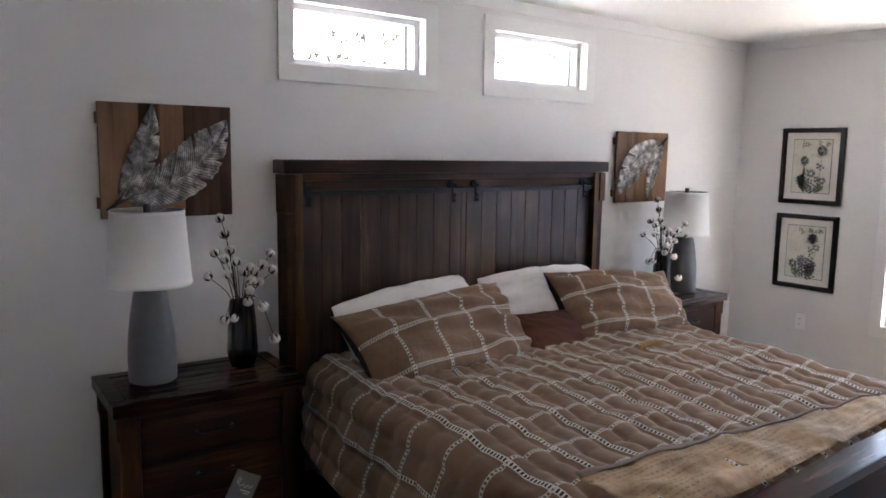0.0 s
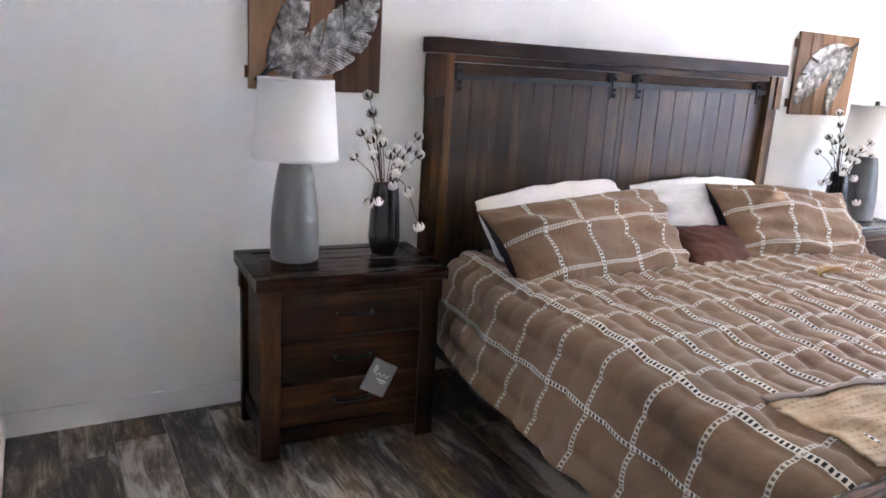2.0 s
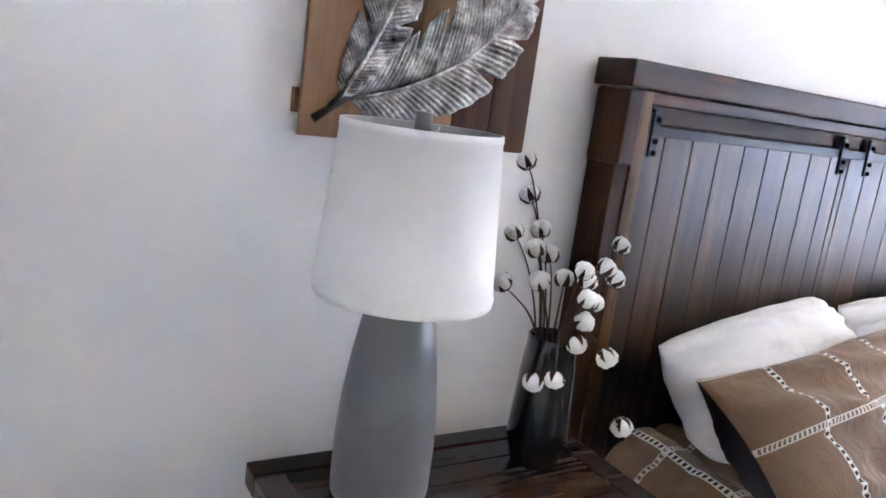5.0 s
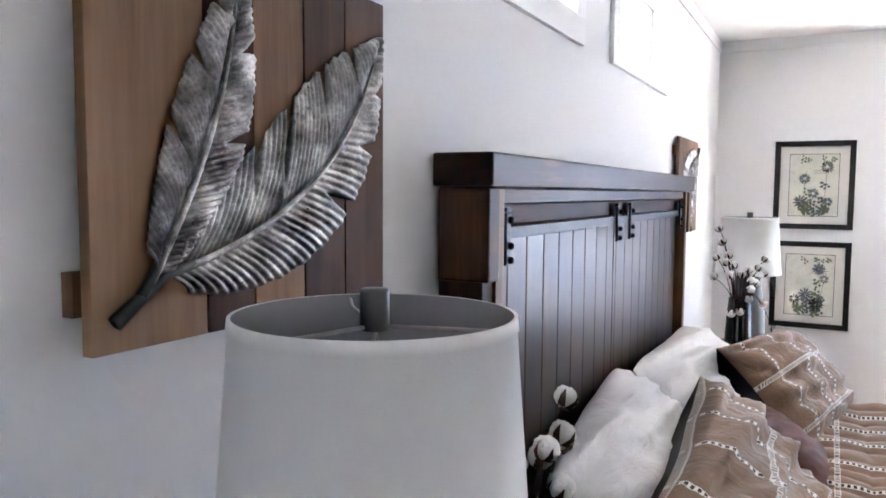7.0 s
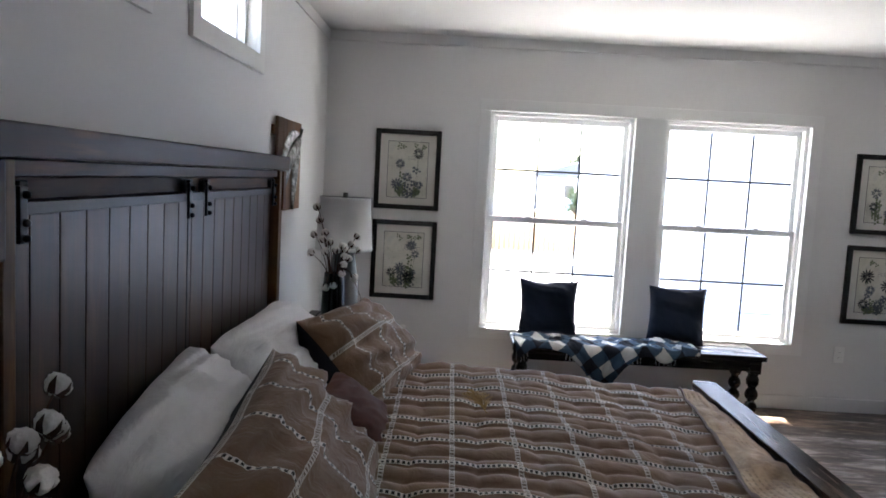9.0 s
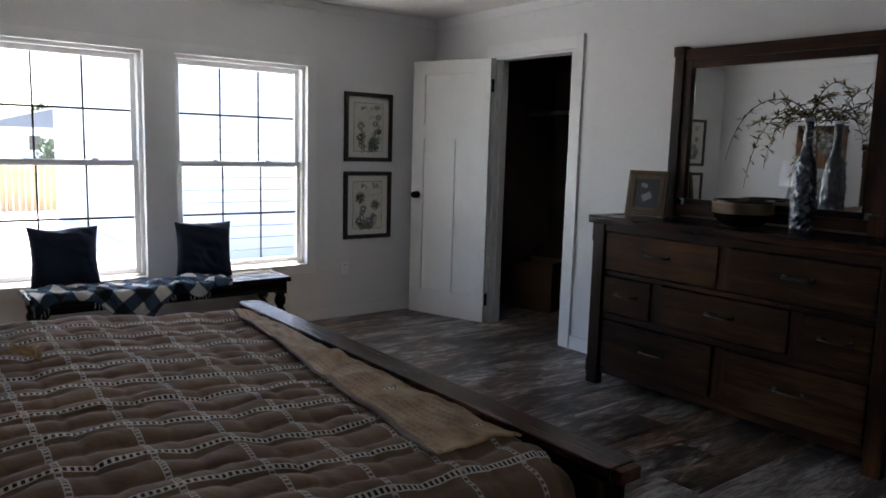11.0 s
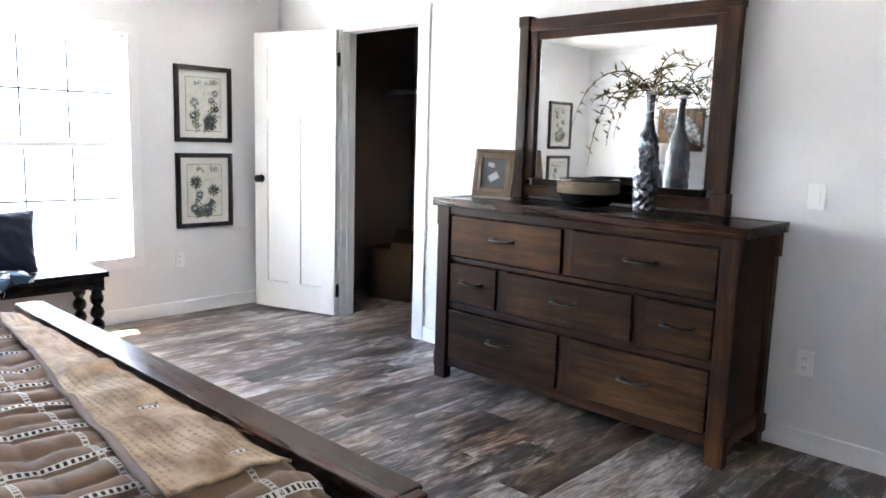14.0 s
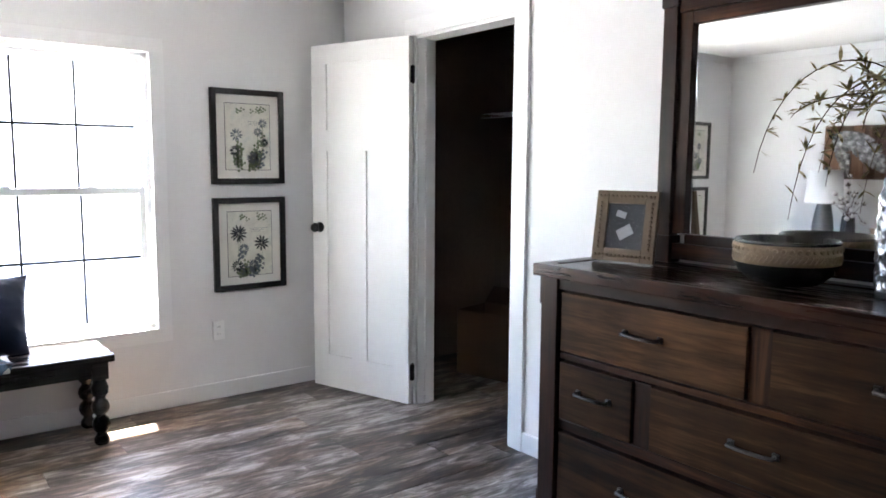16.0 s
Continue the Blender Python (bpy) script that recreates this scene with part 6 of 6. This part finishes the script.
def house(name, label, at, rz, lx, ly, h, rise, mat, boards):
    hs = thing(name, label, "house", at, rz)
    part("wall", boxed(0, lx, 0, ly, 0, h), mat, hs)
    bm = bmesh.new()
    vs = [bm.verts.new(p) for p in ((-0.4, -0.4, h), (lx + 0.4, -0.4, h), (lx + 0.4, ly + 0.4, h), (-0.4, ly + 0.4, h), (-0.4, ly / 2, h + rise), (lx + 0.4, ly / 2, h + rise))]
    for f in ((0, 1, 5, 4), (3, 4, 5, 2), (0, 4, 3), (1, 2, 5), (0, 3, 2, 1)):
        bm.faces.new([vs[i] for i in f])
    part("roof", bm, roof_grey, hs)
    if boards:
        bd = to_mesh("clapboard", box(bmesh.new(), -0.03, 0.0, 0, ly, 0, 0.19, m=Matrix.Rotation(radians(-3), 4, "Y")), mat)
        for k in range(int(h / 0.2)):
            o = new("clapboard", bd)
            o.parent = hs
            o.matrix_basis = pose(0, 0, k * 0.2)
    for y in (ly * 0.3, ly * 0.72):
        w = part("window", boxed(-0.05, 0.02, y - 0.45, y + 0.45, h * 0.35, h * 0.35 + 1.2), trim_paint, hs)
        part("pane", boxed(-0.06, -0.05, y - 0.38, y + 0.38, h * 0.35 + 0.08, h * 0.35 + 1.12), counter_dark, w)
    return hs


house("neighbour_house", "pale grey clapboard house next door", (9.4, -16.0, -0.6), 0, 9, 11.6, 4.6, 2.0, siding_blue, True)
house("far_house", "white house with a grey roof across the drive", (58, -19.0, -0.6), 0, 8, 12, 2.6, 1.8, siding_white, False)
house("far_house", "white house with a grey roof beyond the fence", (52, -4.0, -0.6), 0, 8, 10, 2.6, 1.6, siding_white, False)
fence = thing("fence", "tan wooden board fence across the drive", "fence", (20, -5.0, -0.6))
fb = to_mesh("board", boxed(-0.01, 0.01, 0, 0.14, 0, 1.2), fence_wood)
for k in range(60):
    o = new("board", fb)
    o.parent = fence
    o.matrix_basis = pose(0, k * 0.15, 0)
part("rail", boxed(0.011, 0.05, 0, 9, 0.9, 1.0), fence_wood, fence)


def leaf_cloud(bm, rng, c, r, count, size):
    for _ in range(count):
        d = Vector((rng.gauss(0, 1), rng.gauss(0, 1), rng.gauss(0, 0.8))).normalized() * r * rng.uniform(0.45, 1.0) ** 0.5
        p = Vector(c) + d
        q = Euler((rng.uniform(0, 6), rng.uniform(0, 6), rng.uniform(0, 6))).to_matrix()
        vs = [bm.verts.new(p + q @ Vector(v) * size * rng.uniform(0.6, 1.3)) for v in ((-0.5, 0, 0), (0, -0.3, 0.06), (0.6, 0, 0), (0, 0.3, 0.06))]
        bm.faces.new(vs)


def broad_tree(at, h, seed):
    rng = random.Random(seed)
    t = thing("tree", "leafy green tree beyond the drive", "tree", at, 0, "background trees")
    bm = tube(bmesh.new(), [(0, 0, 0), (0.1, 0, h * 0.3), (0, 0.1, h * 0.7)], 0.16, 0.06, 8)
    for k in range(6):
        a = k * 1.05
        tube(bm, [(0.05, 0, h * 0.3 + 0.1 * k), (math.cos(a) * h * 0.16, math.sin(a) * h * 0.16, h * 0.55), (math.cos(a) * h * 0.26, math.sin(a) * h * 0.26, h * 0.68)], 0.05, 0.015, 5)
    part("trunk", bm, bark, t)
    bm = bmesh.new()
    for k in range(16):
        a = rng.uniform(0, 6.28)
        q = rng.uniform(0, 0.3) * h
        leaf_cloud(bm, rng, (math.cos(a) * q, math.sin(a) * q, h * rng.uniform(0.4, 0.92)), h * rng.uniform(0.10, 0.17), 90, h * 0.05)
    part("crown", bm, tree_green, t)


for k, (x, y, h) in enumerate(((66, -24, 5.0), (64, -12, 4.6), (68, -2, 5.4), (62, 8, 4.8), (30, -7.6, 2.2), (28, -6.1, 1.9), (70, 14, 5.2))):
    broad_tree((x, y, -0.6), h, k + 20)


def pine(at, h, seed):
    rng = random.Random(seed)
    t = thing("pine_tree", "tall pine with spreading branches outside the high windows", "tree", at, 0, "pines behind the house")
    part("trunk", tube(bmesh.new(), [(0, 0, 0), (0.08, 0, h * 0.5), (0, 0, h)], 0.18, 0.03, 9), bark, t)
    bm, br = bmesh.new(), bmesh.new()
    for k in range(44):
        z = h * (0.14 + 0.82 * k / 44)
        ln = (h - z) * 0.36 + 0.5
        a = k * 2.4 + rng.uniform(-0.3, 0.3)
        c, s = math.cos(a), math.sin(a)
        end = Vector((c * ln, s * ln, z - 0.10 * ln + rng.uniform(-0.1, 0.15)))
        tube(br, [(0, 0, z), (c * ln * 0.5, s * ln * 0.5, z + 0.02), end], 0.025, 0.006, 5)
        for q in range(24):
            f = rng.uniform(0.25, 1.0)
            p = Vector((0, 0, z)).lerp(end, f) + Vector((rng.uniform(-0.16, 0.16), rng.uniform(-0.16, 0.16), rng.uniform(-0.06, 0.06)))
            for _ in range(7):
                d = Vector((rng.gauss(0, 1), rng.gauss(0, 1), rng.gauss(0.3, 0.6))).normalized() * 0.13
                w = d.cross(Vector((0, 0, 1))).normalized() * 0.022
                bm.faces.new([bm.verts.new(v) for v in (p - w, p + w, p + d)])
    part("branches", br, bark, t)
    part("needles", bm, pine_green, t)


pine((-0.6, 6.2, -0.6), 8.0, 1)
pine((1.3, 6.6, -0.6), 9.0, 2)
pine((4.8, 6.4, -0.6), 8.5, 3)


# ---- floor planks ----
PW, PL = 0.182, 1.22
rng = random.Random(77)
full = to_mesh("plank", boxed(0.0007, PW - 0.0007, 0.0007, PL - 0.0007, -0.0115, 0.0, bevel=0.0009), floor_mat)


def lay(x0, x1, y0, y1):
    cols = int(math.ceil((x1 - x0) / PW))
    for c in range(cols):
        xa, xb = x0 + c * PW, min(x1, x0 + (c + 1) * PW)
        y = y0 - rng.uniform(0.1, 1.1)
        while y < y1:
            a, b = max(y, y0), min(y + PL, y1)
            if b - a > 0.03 and xb - xa > 0.02:
                if b - a > PL - 1e-6 and xb - xa > PW - 1e-6:
                    me = full
                else:
                    me = to_mesh("plank", boxed(0.0007, xb - xa - 0.0007, 0.0007, b - a - 0.0007, -0.0115, 0.0, bevel=0.0009), floor_mat)
                o = new("plank", me)
                o.parent = floor
                o.matrix_basis = pose(xa, a, 0)
            y += PL


lay(XL, XR, -5.94, -0.0)
lay(XL, -1.74, -9.5, -5.945)
structure("floor_far", boxed(-4.78, 2.81, KY, -9.502, -0.011, 0.0), floor_mat, "wood-look floor of the far kitchen", "floor")
